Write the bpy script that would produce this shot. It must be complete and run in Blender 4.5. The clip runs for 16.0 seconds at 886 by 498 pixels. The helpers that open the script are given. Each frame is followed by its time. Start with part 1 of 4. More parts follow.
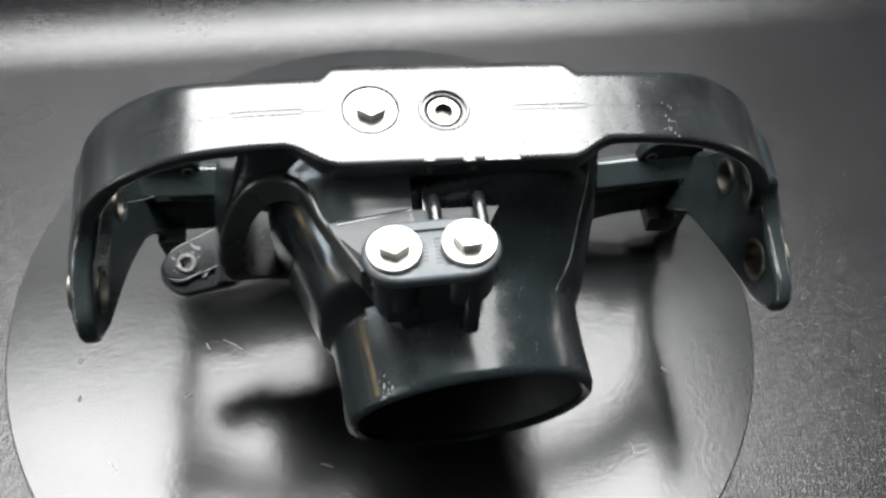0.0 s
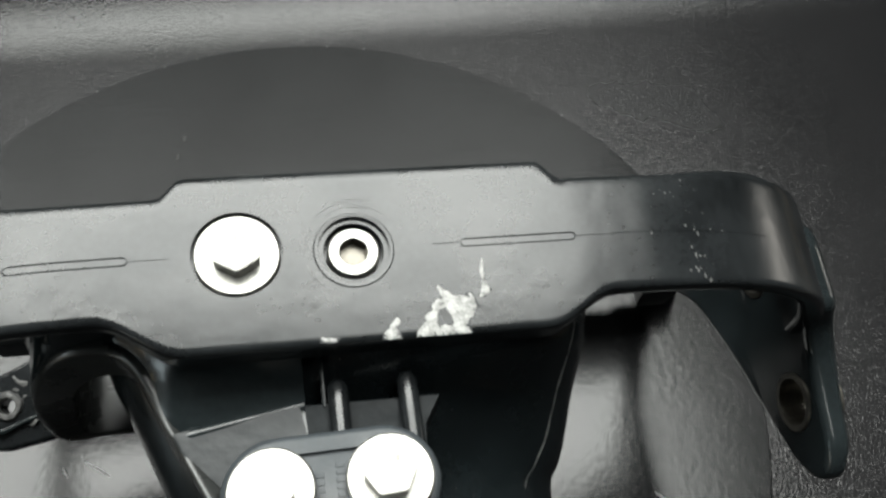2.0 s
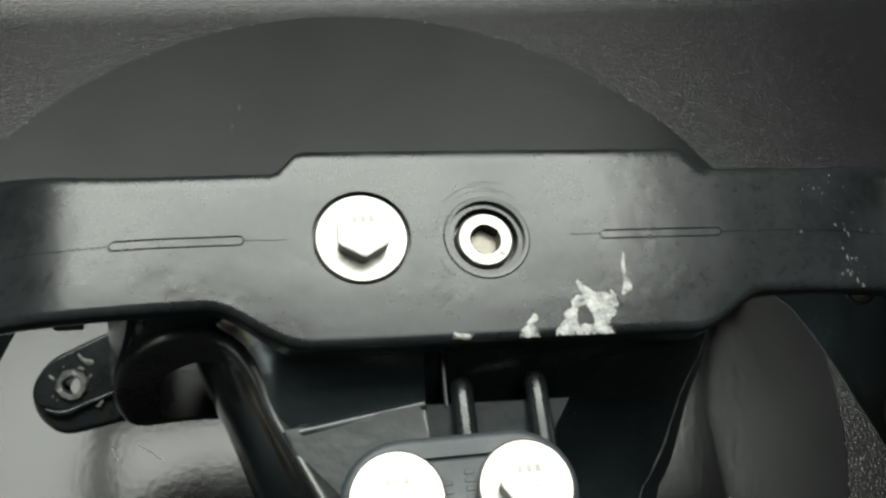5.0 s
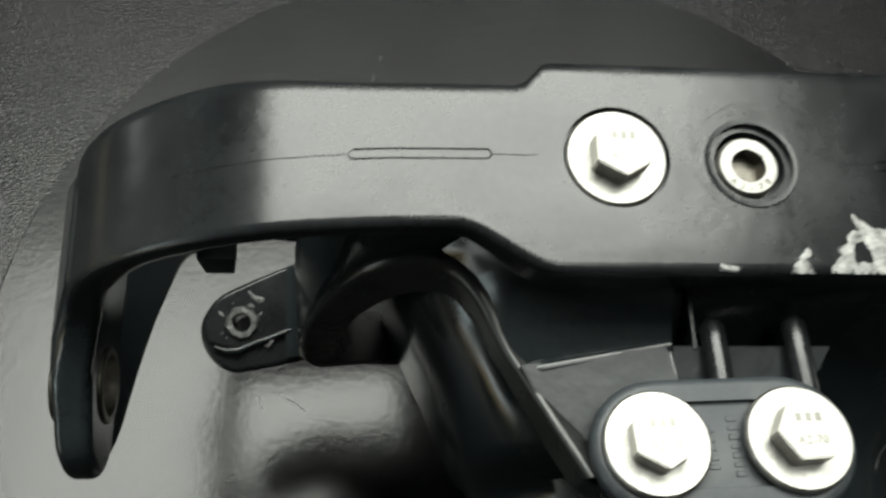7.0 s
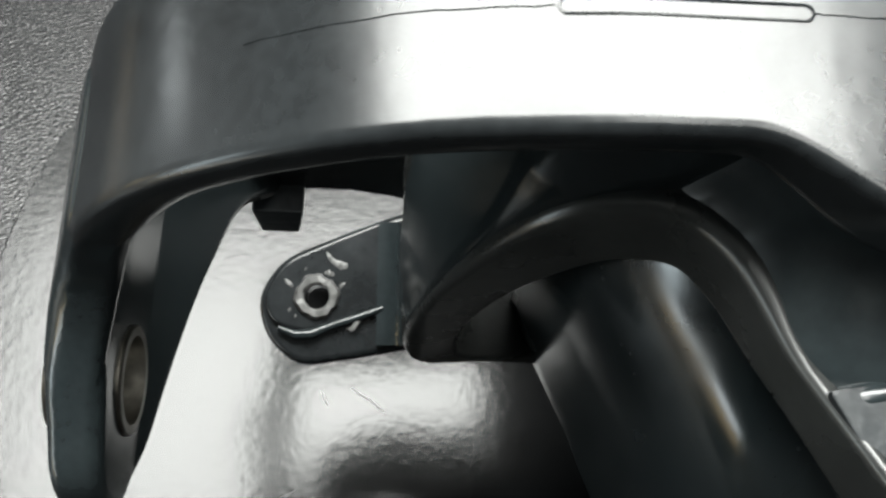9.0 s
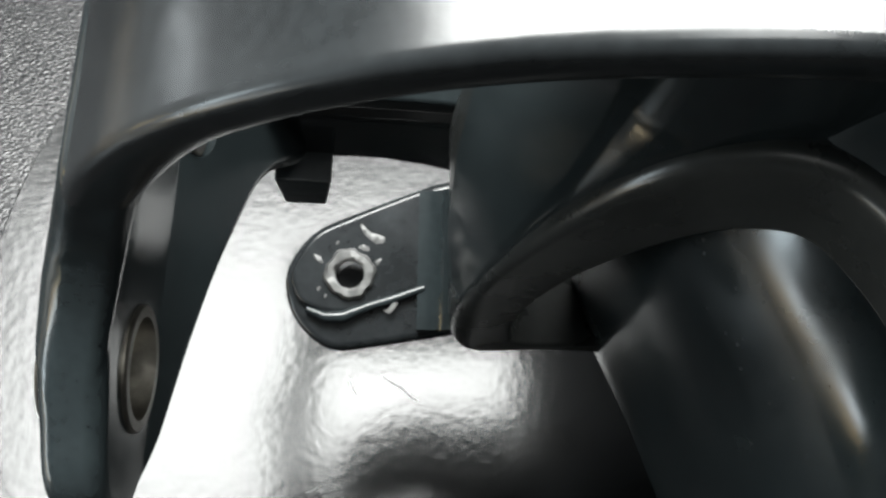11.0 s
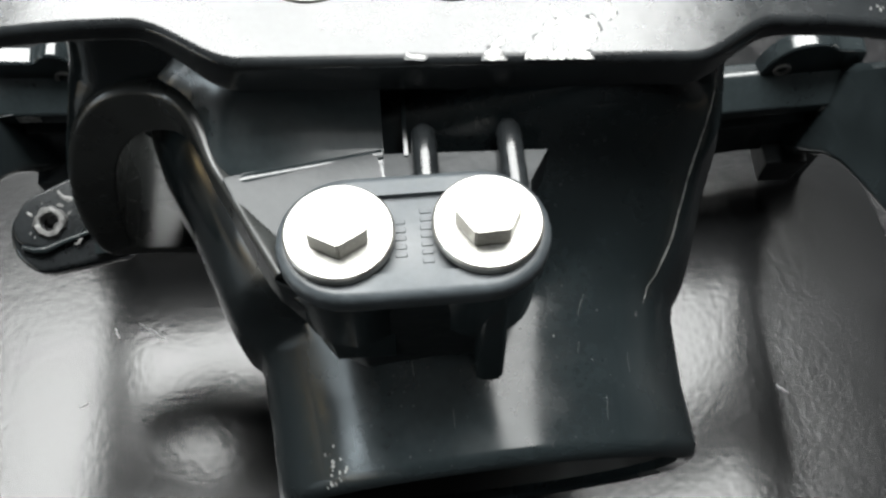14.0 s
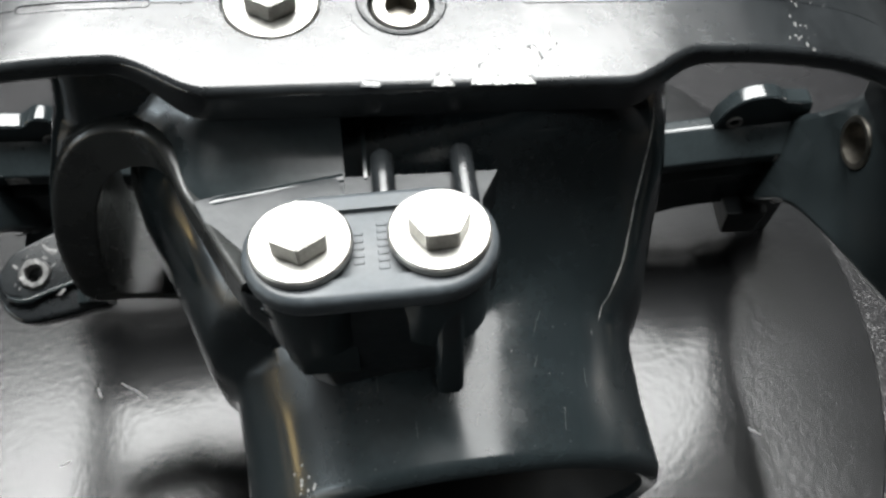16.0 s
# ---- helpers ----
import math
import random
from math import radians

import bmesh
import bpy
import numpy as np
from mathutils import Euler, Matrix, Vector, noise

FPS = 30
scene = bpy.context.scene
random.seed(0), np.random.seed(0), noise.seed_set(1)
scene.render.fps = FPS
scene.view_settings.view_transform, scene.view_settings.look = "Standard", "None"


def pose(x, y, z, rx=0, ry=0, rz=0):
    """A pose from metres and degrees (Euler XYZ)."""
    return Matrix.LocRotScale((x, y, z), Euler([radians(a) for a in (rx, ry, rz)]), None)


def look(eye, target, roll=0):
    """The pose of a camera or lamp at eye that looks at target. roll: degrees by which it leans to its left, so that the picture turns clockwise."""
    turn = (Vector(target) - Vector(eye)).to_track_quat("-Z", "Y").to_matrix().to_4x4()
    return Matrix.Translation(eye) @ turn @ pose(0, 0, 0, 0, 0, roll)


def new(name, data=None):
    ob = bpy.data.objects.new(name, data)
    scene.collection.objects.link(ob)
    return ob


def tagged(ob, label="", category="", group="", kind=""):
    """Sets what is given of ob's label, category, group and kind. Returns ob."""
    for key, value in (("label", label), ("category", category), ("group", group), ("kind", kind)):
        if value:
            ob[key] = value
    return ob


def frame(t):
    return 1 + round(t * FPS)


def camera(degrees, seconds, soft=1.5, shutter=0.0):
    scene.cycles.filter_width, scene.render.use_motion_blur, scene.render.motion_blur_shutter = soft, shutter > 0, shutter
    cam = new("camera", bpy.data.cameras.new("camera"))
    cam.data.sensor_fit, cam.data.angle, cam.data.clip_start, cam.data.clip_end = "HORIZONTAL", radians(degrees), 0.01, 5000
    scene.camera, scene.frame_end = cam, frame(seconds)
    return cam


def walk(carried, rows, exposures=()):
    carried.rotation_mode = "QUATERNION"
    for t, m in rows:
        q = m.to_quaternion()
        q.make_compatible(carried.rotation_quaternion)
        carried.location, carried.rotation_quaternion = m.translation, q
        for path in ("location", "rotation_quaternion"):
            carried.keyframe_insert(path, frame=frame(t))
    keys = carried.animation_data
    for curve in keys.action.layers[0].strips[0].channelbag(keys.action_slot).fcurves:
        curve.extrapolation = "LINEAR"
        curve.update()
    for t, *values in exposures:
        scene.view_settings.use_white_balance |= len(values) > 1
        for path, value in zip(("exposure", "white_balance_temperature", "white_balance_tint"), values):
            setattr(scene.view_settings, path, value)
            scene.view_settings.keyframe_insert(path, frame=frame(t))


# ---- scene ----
cam = camera(52.1, 16.0, soft=2.5, shutter=0.4)
PATH = [
    (0, -0.0201, -0.3186, 0.4772, 36.50, -1.96, -7.40),
    (0.5, -0.0090, -0.2888, 0.4678, 36.02, -2.33, -8.25),
    (1, 0.0063, -0.2438, 0.4463, 34.20, -2.58, -8.45),
    (1.5, 0.0144, -0.2005, 0.4266, 32.56, -3.26, -7.90),
    (2, 0.0153, -0.1765, 0.4165, 31.46, -3.85, -8.66),
    (2.5, 0.0140, -0.1544, 0.4021, 29.48, -3.93, -7.90),
    (3, 0.0068, -0.1536, 0.3949, 29.03, -5.22, -7.45),
    (5.5, -0.0265, -0.1602, 0.3973, 30.19, -5.38, -6.31),
    (6, -0.0383, -0.1594, 0.3947, 29.85, -4.79, -5.24),
    (6.5, -0.0485, -0.1606, 0.3874, 29.83, -4.58, -4.32),
    (7, -0.0596, -0.1600, 0.3693, 29.22, -3.36, -3.01),
    (7.5, -0.0674, -0.1532, 0.3485, 28.62, -3.04, -1.57),
    (8, -0.0717, -0.1421, 0.3244, 28.14, -2.96, -0.96),
    (8.5, -0.0757, -0.1318, 0.3041, 28.30, -2.95, -0.39),
    (9, -0.0822, -0.1235, 0.2912, 27.68, -2.54, -0.17),
    (11.5, -0.0886, -0.1132, 0.2661, 26.48, -1.89, 0.69),
    (12, -0.0803, -0.1220, 0.2735, 26.53, -2.47, -0.73),
    (12.5, -0.0666, -0.1380, 0.2909, 26.75, -3.88, -2.96),
    (13, -0.0342, -0.1640, 0.3095, 28.30, -0.92, -3.75),
    (13.5, -0.0041, -0.1920, 0.3309, 30.45, -0.53, -4.97),
    (14, 0.0084, -0.2052, 0.3430, 31.41, -0.78, -4.83),
    (14.5, 0.0109, -0.2106, 0.3445, 31.74, -0.79, -4.52),
    (15, 0.0134, -0.2164, 0.3486, 32.42, -0.47, -4.45),
    (15.5, 0.0131, -0.2225, 0.3503, 33.80, -0.03, -4.61),
    (16, 0.0147, -0.2288, 0.3424, 37.72, -0.31, -6.12),
]
EXPOSURES = [(0, 0.98, 6500, 9), (1, 0.68, 6500, 8), (2, -0.15, 6600, 4), (3, -0.3, 6700, 3), (5.5, -0.4, 6700, 0), (7, -0.35, 6800, 1), (8, 0.2, 6700, 3), (9, 0.85, 6600, 5), (11.5, 1.4, 6500, 6), (12.5, 1.74, 6500, 6),
             (13.5, 0.95, 6500, 7), (14.5, 0.65, 6500, 7), (16, 0.85, 6500, 8)]
walk(cam, [(t, pose(x, y, z, rx, ry, rz)) for t, x, y, z, rx, ry, rz in PATH], EXPOSURES)

# ---- light: one long ceiling fitting above and behind the turntable, smaller added panels, in a closed grey room ----
world = bpy.data.worlds.new("room")
world.use_nodes = True
world.node_tree.nodes["Background"].inputs[0].default_value = (0.9, 0.95, 1.0, 1)
world.node_tree.nodes["Background"].inputs[1].default_value = 0.02
scene.world = world


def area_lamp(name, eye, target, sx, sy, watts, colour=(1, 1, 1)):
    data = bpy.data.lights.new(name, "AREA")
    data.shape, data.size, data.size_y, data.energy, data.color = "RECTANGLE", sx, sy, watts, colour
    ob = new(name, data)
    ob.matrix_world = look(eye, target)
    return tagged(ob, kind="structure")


area_lamp("ceiling_light", (-0.10, 0.54, 1.65), (-0.10, 0.5401, 0), 1.82, 0.82, 82)
area_lamp("second_ceiling_light", (0.34, -0.22, 1.65), (0.34, -0.2199, 0), 0.46, 0.60, 5)
# Added wall panels where streaks on the gloss paint point; no windows are built.
area_lamp("west_streak_light", (-1.97, 0.85, 0.36), (0, 0.05, 0.33), 0.26, 0.18, 0.5, (0.9, 0.95, 1.0))
area_lamp("east_streak_light", (3.97, 0.85, 0.24), (0, 0, 0.2), 0.7, 0.34, 7, (1.0, 0.93, 0.88))
area_lamp("front_streak_light", (-1.97, -1.25, 0.26), (0, -1.25, 0.26), 1.25, 0.16, 3.9, (0.85, 0.93, 1.0))
area_lamp("high_patch_light", (-1.97, -0.55, 0.62), (0, -0.5, 0.5), 0.42, 0.46, 3.6, (0.80, 0.92, 1.0))
# Added amber panels, glowing in place of lit wood mirrored in the paint.
area_lamp("amber_streak_light", (-1.97, -1.25, 0.08), (0, -1.25, 0.08), 1.25, 0.18, 1.3, (1.0, 0.74, 0.38))
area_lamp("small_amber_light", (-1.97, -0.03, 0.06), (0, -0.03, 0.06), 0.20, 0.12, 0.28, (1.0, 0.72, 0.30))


# ---- materials ----
def material(name, base, rough, metal=0.0, grain=(), tint=0.25, bumps=(), rough_var=0.12, specular=0.5):
    """A painted, metal or plastic surface. grain: noise scale of colour change; bumps: (kind, scale, distance) relief layers."""
    m = bpy.data.materials.new(name)
    m.use_nodes = True
    nt = m.node_tree
    p = nt.nodes["Principled BSDF"]
    co = nt.nodes.new("ShaderNodeTexCoord").outputs["Object"]
    p.inputs["Metallic"].default_value = metal
    p.inputs["Specular IOR Level"].default_value = specular

    def noise_tex(scale, detail=4.0):
        n = nt.nodes.new("ShaderNodeTexNoise")
        n.inputs["Scale"].default_value, n.inputs["Detail"].default_value = scale, detail
        nt.links.new(co, n.inputs["Vector"])
        return n.outputs["Fac"]

    def ramp(fac, lo, hi, a, b):
        r = nt.nodes.new("ShaderNodeMapRange")
        r.inputs["From Min"].default_value, r.inputs["From Max"].default_value = lo, hi
        r.inputs["To Min"].default_value, r.inputs["To Max"].default_value = a, b
        nt.links.new(fac, r.inputs["Value"])
        return r.outputs["Result"]

    big = noise_tex(grain[0] if grain else 25, 5)
    fine = noise_tex(grain[1] if grain else 400, 3)
    mix = nt.nodes.new("ShaderNodeMath")
    mix.operation = "ADD"
    nt.links.new(ramp(big, 0.3, 0.7, -tint, tint), mix.inputs[0])
    nt.links.new(ramp(fine, 0.3, 0.7, -tint / 2, tint / 2), mix.inputs[1])
    hsv = nt.nodes.new("ShaderNodeHueSaturation")
    hsv.inputs["Color"].default_value = (*base, 1)
    one = nt.nodes.new("ShaderNodeMath")
    one.operation = "ADD"
    one.inputs[1].default_value = 1.0
    nt.links.new(mix.outputs[0], one.inputs[0])
    nt.links.new(one.outputs[0], hsv.inputs["Value"])
    nt.links.new(hsv.outputs[0], p.inputs["Base Color"])
    nt.links.new(ramp(big, 0.3, 0.7, rough - rough_var, rough + rough_var), p.inputs["Roughness"])
    normal = None
    for kind, scale, dist in bumps:
        if kind == "noise":
            h = noise_tex(scale, 4)
        else:
            v = nt.nodes.new("ShaderNodeTexVoronoi")
            v.feature = "DISTANCE_TO_EDGE" if kind == "crack" else "F1"
            v.inputs["Scale"].default_value = scale
            wob = nt.nodes.new("ShaderNodeTexNoise")
            wob.inputs["Scale"].default_value = scale * 0.8
            nt.links.new(co, wob.inputs["Vector"])
            add = nt.nodes.new("ShaderNodeVectorMath")
            add.operation = "MULTIPLY_ADD"
            add.inputs[1].default_value = (0.6 / scale,) * 3
            nt.links.new(wob.outputs["Color"], add.inputs[0])
            nt.links.new(co, add.inputs[2])
            nt.links.new(add.outputs[0], v.inputs["Vector"])
            h = ramp(v.outputs["Distance"], 0.0, 0.4, 0, 1) if kind == "crack" else v.outputs["Distance"]
        b = nt.nodes.new("ShaderNodeBump")
        b.inputs["Strength"].default_value, b.inputs["Distance"].default_value = 1.0, dist
        nt.links.new(h, b.inputs["Height"])
        if normal:
            nt.links.new(normal, b.inputs["Normal"])
        normal = b.outputs["Normal"]
    if normal:
        nt.links.new(normal, p.inputs["Normal"])
    return m


PAINT = material("black_gloss_paint", (0.0135, 0.0175, 0.0188), 0.18, rough_var=0.035, grain=(30, 500), bumps=(("noise", 30, 0.00016), ("noise", 900, 0.00001)))
BAND_PAINT = material("worn_black_paint", (0.0125, 0.0142, 0.0152), 0.22, specular=0.5, rough_var=0.05, grain=(45, 500), tint=0.35, bumps=(("noise", 30, 0.0003), ("noise", 190, 0.00006)))
PAINT_MATT = material("black_satin_paint", (0.015, 0.0175, 0.019), 0.34, specular=0.23, grain=(40, 600), rough_var=0.05, bumps=(("noise", 150, 0.00035),))
# Lighter base stands in for light reflected by the flange face.
FACE_PAINT = material("dull_lit_face_paint", (0.023, 0.0245, 0.0238), 0.28, grain=(60, 600), rough_var=0.06, bumps=(("noise", 200, 0.00006),))
STEEL = material("zinc_plated_steel", (0.35, 0.345, 0.325), 0.44, metal=1.0, grain=(220, 1200), tint=0.22, bumps=(("noise", 700, 0.00005),))
GREY = material("grey_cast_metal", (0.10, 0.10, 0.098), 0.55, metal=0.3, grain=(200, 900), tint=0.2, bumps=(("noise", 500, 0.0002),))
BARE = material("bare_aluminium", (0.29, 0.29, 0.28), 0.55, metal=0.3, grain=(400, 1500), tint=0.6, bumps=(("noise", 800, 0.0002),))
BRONZE = material("worn_bronze", (0.16, 0.15, 0.13), 0.42, metal=1.0, grain=(90, 600), tint=0.3, bumps=(("noise", 500, 0.0001),))
STAMP = material("stamped_steel", (0.20, 0.195, 0.18), 0.5, metal=1.0, grain=(150, 1200), tint=0.2)
RUBBER = material("grey_gasket", (0.036, 0.043, 0.048), 0.48, grain=(60, 700), bumps=(("noise", 500, 0.0001),))
# Near black: shade inside the neck tube, also platter base and dark marks.
DARK = material("bore_shade_and_marks", (0.006, 0.006, 0.006), 0.6, grain=(60, 500))
DISC = material("satin_black_turntable", (0.0062, 0.0066, 0.007), 0.21, grain=(14, 300), rough_var=0.02, bumps=(("noise", 70, 0.00009), ("noise", 330, 0.00010)))
LEATHER = material("grey_leatherette", (0.0085, 0.0085, 0.0091), 0.26, grain=(9, 300), tint=0.12, rough_var=0.02, bumps=(("crack", 480, 0.00011), ("noise", 90, 0.00006)), )
LEATHER.node_tree.nodes["Principled BSDF"].inputs["Specular IOR Level"].default_value = 0.34
BAND_PAINT.node_tree.nodes["Principled BSDF"].inputs["Specular IOR Level"].default_value = 0.42
DISC.node_tree.nodes["Principled BSDF"].inputs["Specular IOR Level"].default_value = 0.36
CEILING = material("grey_ceiling_paint", (0.34, 0.34, 0.336), 0.8, grain=(3, 40), tint=0.06, rough_var=0.05)
# Near black so the unseen south wall keeps the paint's reflections dark.
DIM_WALL = material("dark_reflection_wall", (0.03, 0.03, 0.032), 0.8, grain=(3, 40), tint=0.1, rough_var=0.05)
WALL = material("grey_wall_paint", (0.33, 0.33, 0.334), 0.8, grain=(3, 40), tint=0.06, rough_var=0.05, bumps=(("noise", 80, 0.0005),))


def hazed_paint(name, base, low, high):
    """Gloss paint dulled in soft patches, with dust specks and hair scratches."""
    m = material(name, base, low, grain=(30, 500), bumps=(("noise", 30, 0.00012), ("noise", 1400, 0.000008)))
    nt = m.node_tree
    p = nt.nodes["Principled BSDF"]
    co = nt.nodes.new("ShaderNodeTexCoord").outputs["Object"]

    def texture(kind, scale, stretch=(1, 1, 1), turn=0.0, detail=4.0):
        mp = nt.nodes.new("ShaderNodeMapping")
        mp.inputs["Scale"].default_value, mp.inputs["Rotation"].default_value = stretch, (0, 0, turn)
        nt.links.new(co, mp.inputs["Vector"])
        n = nt.nodes.new(kind)
        n.inputs["Scale"].default_value = scale
        if kind == "ShaderNodeTexNoise":
            n.inputs["Detail"].default_value = detail
        nt.links.new(mp.outputs[0], n.inputs["Vector"])
        return n.outputs["Fac" if kind == "ShaderNodeTexNoise" else "Distance"]

    def span(fac, a, b, lo, hi):
        r = nt.nodes.new("ShaderNodeMapRange")
        for key, v in (("From Min", a), ("From Max", b), ("To Min", lo), ("To Max", hi)):
            r.inputs[key].default_value = v
        nt.links.new(fac, r.inputs["Value"])
        return r.outputs["Result"]

    def maths(op, a, b):
        n = nt.nodes.new("ShaderNodeMath")
        n.operation = op
        nt.links.new(a, n.inputs[0])
        nt.links.new(b, n.inputs[1])
        return n.outputs[0]

    haze = span(texture("ShaderNodeTexNoise", 38, detail=6), 0.42, 0.66, low, high)
    nt.links.new(haze, p.inputs["Roughness"])
    dust = span(texture("ShaderNodeTexVoronoi", 340), 0.13, 0.05, 0, 0.8)
    gate = span(texture("ShaderNodeTexNoise", 45, detail=5), 0.46, 0.62, 0.12, 1)
    hair = span(texture("ShaderNodeTexNoise", 300, (1, 0.05, 1), 0.6), 0.70, 0.76, 0, 0.5)
    hair_b = span(texture("ShaderNodeTexNoise", 260, (0.06, 1, 1), 0.3), 0.71, 0.77, 0, 0.5)
    wear = maths("MULTIPLY", maths("MAXIMUM", dust, maths("MAXIMUM", hair, hair_b)), gate)
    mix = nt.nodes.new("ShaderNodeMix")
    mix.data_type = "RGBA"
    nt.links.new(wear, mix.inputs["Factor"])
    old = p.inputs["Base Color"].links[0].from_socket
    nt.links.new(old, mix.inputs["A"])
    mix.inputs["B"].default_value = (0.055, 0.058, 0.06, 1)
    nt.links.new(mix.outputs["Result"], p.inputs["Base Color"])
    return m


NECK_PAINT = hazed_paint("scuffed_black_paint", (0.0105, 0.0142, 0.0155), 0.13, 0.32)


# ---- small helpers ----
def part(name, bm, mat, parent=None, label="", smooth=40):
    me = bpy.data.meshes.new(name)
    if parent is not None:
        bmesh.ops.translate(bm, verts=bm.verts, vec=-parent.matrix_world.translation)
    bmesh.ops.recalc_face_normals(bm, faces=bm.faces)
    bm.to_mesh(me)
    bm.free()
    me.materials.append(mat)
    me.shade_smooth()
    if smooth:
        me.set_sharp_from_angle(angle=radians(smooth))
    ob = new(name, me)
    if smooth and len(me.polygons) > 12 and name not in ("paint_chip", "paint_edge_shade", "flake", "scratch", "smudge"):
        # large flat faces keep their own normals beside rounded edges
        mod = ob.modifiers.new("normals", "WEIGHTED_NORMAL")
        mod.mode, mod.weight, mod.keep_sharp = "FACE_AREA", 50, True
    if parent is not None:
        ob.parent = parent
        ob.matrix_world = Matrix.Translation(parent.matrix_world.translation)
    return tagged(ob, label)


def empty(name, at):
    ob = new(name)
    ob.empty_display_size = 0.02
    ob.location = at
    ob.matrix_world = Matrix.Translation(at)
    return ob


def round_box(cx, cy, cz, sx, sy, sz, r=0.001, seg=2, m=None):
    bm = bmesh.new()
    bmesh.ops.create_cube(bm, size=1)
    bmesh.ops.scale(bm, verts=bm.verts, vec=(sx, sy, sz))
    if r:
        bmesh.ops.bevel(bm, geom=bm.edges[:], offset=r, segments=seg, affect="EDGES", profile=0.5)
    bmesh.ops.translate(bm, verts=bm.verts, vec=(cx, cy, cz))
    if m is not None:
        bm.transform(m)
    return bm


def prism(points, lo, hi, frame_m, r=0.0, seg=3):
    """A polygon (p, q) drawn out from lo to hi along the third axis of frame_m; its rim is rounded by r."""
    bm = bmesh.new()
    low = [bm.verts.new((p, q, lo)) for p, q in points]
    face = bm.faces.new(low)
    made = bmesh.ops.extrude_face_region(bm, geom=[face])
    up = [v for v in made["geom"] if isinstance(v, bmesh.types.BMVert)]
    bmesh.ops.translate(bm, verts=up, vec=(0, 0, hi - lo))
    bmesh.ops.recalc_face_normals(bm, faces=bm.faces)
    if r:
        caps = [e for e in bm.edges if abs(e.verts[0].co.z - e.verts[1].co.z) < 1e-7]
        bmesh.ops.bevel(bm, geom=caps, offset=r, segments=seg, affect="EDGES", profile=0.5)
    bm.transform(frame_m)
    return bm


def arc(cx, cy, r, a0, a1, n):
    return [(cx + r * math.cos(radians(a0 + (a1 - a0) * i / n)), cy + r * math.sin(radians(a0 + (a1 - a0) * i / n))) for i in range(n + 1)]


def fillet(points, r, n=4):
    """Round every corner of a closed polygon."""
    out = []
    k = len(points)
    for i in range(k):
        a, b, c = Vector(points[i - 1]), Vector(points[i]), Vector(points[(i + 1) % k])
        u, v = (a - b), (c - b)
        d = min(r, u.length * 0.45, v.length * 0.45)
        p, q = b + u.normalized() * d, b + v.normalized() * d
        for j in range(n + 1):
            s = j / n
            out.append(tuple((1 - s) ** 2 * p + 2 * s * (1 - s) * b + s * s * q))
    return out


def loft(rings, close=True, caps=True):
    """Skin through rings of equally many points."""
    bm = bmesh.new()
    rows = [[bm.verts.new(p) for p in ring] for ring in rings]
    n = len(rows[0])
    for a, b in zip(rows, rows[1:]):
        for i in range(n if close else n - 1):
            bm.faces.new((a[i], a[(i + 1) % n], b[(i + 1) % n], b[i]))
    if caps:
        bm.faces.new(rows[0])
        bm.faces.new(rows[-1][::-1])
    return bm


def lathe(profile, m, n=40):
    """Turn (radius, height) points round the third axis of m."""
    rings = []
    for i in range(n):
        a = 2 * math.pi * i / n
        rings.append([m @ Vector((r * math.cos(a), r * math.sin(a), h)) for r, h in profile])
    bm = bmesh.new()
    rows = [[bm.verts.new(p) for p in ring] for ring in rings]
    for i in range(n):
        a, b = rows[i], rows[(i + 1) % n]
        for j in range(len(profile) - 1):
            bm.faces.new((a[j], b[j], b[j + 1], a[j + 1]))
    bmesh.ops.remove_doubles(bm, verts=bm.verts, dist=1e-6)
    return bm


def tube(points, r, n=10):
    """A round rod along a line of points."""
    pts = [Vector(p) for p in points]
    rings = []
    for i, p in enumerate(pts):
        d = (pts[min(i + 1, len(pts) - 1)] - pts[max(i - 1, 0)]).normalized()
        s = d.orthogonal().normalized() if i == 0 else (s - d * s.dot(d)).normalized()
        t = d.cross(s)
        rad = r[i] if isinstance(r, (list, tuple)) else r
        rings.append([p + rad * (math.cos(2 * math.pi * k / n) * s + math.sin(2 * math.pi * k / n) * t) for k in range(n)])
    return loft(rings)


def join(*bms):
    out = bmesh.new()
    for b in bms:
        me = bpy.data.meshes.new("tmp")
        b.to_mesh(me)
        b.free()
        out.from_mesh(me)
        bpy.data.meshes.remove(me)
    return out


def cut(bm, *cutters):
    """Take solids away from a solid."""
    me = bpy.data.meshes.new("tmp")
    bmesh.ops.recalc_face_normals(bm, faces=bm.faces)
    bm.to_mesh(me)
    bm.free()
    ob = new("tmp", me)
    rest = []
    for c in cutters:
        mc = bpy.data.meshes.new("tmp")
        bmesh.ops.recalc_face_normals(c, faces=c.faces)
        c.to_mesh(mc)
        c.free()
        oc = new("tmp", mc)
        mod = ob.modifiers.new("cut", "BOOLEAN")
        mod.operation, mod.solver, mod.object = "DIFFERENCE", "EXACT", oc
        rest.append(oc)
    bpy.context.view_layer.update()
    done = bpy.data.meshes.new_from_object(ob.evaluated_get(bpy.context.evaluated_depsgraph_get()))
    out = bmesh.new()
    out.from_mesh(done)
    for o in (ob, *rest):
        m = o.data
        bpy.data.objects.remove(o)
        bpy.data.meshes.remove(m)
    bpy.data.meshes.remove(done)
    return out


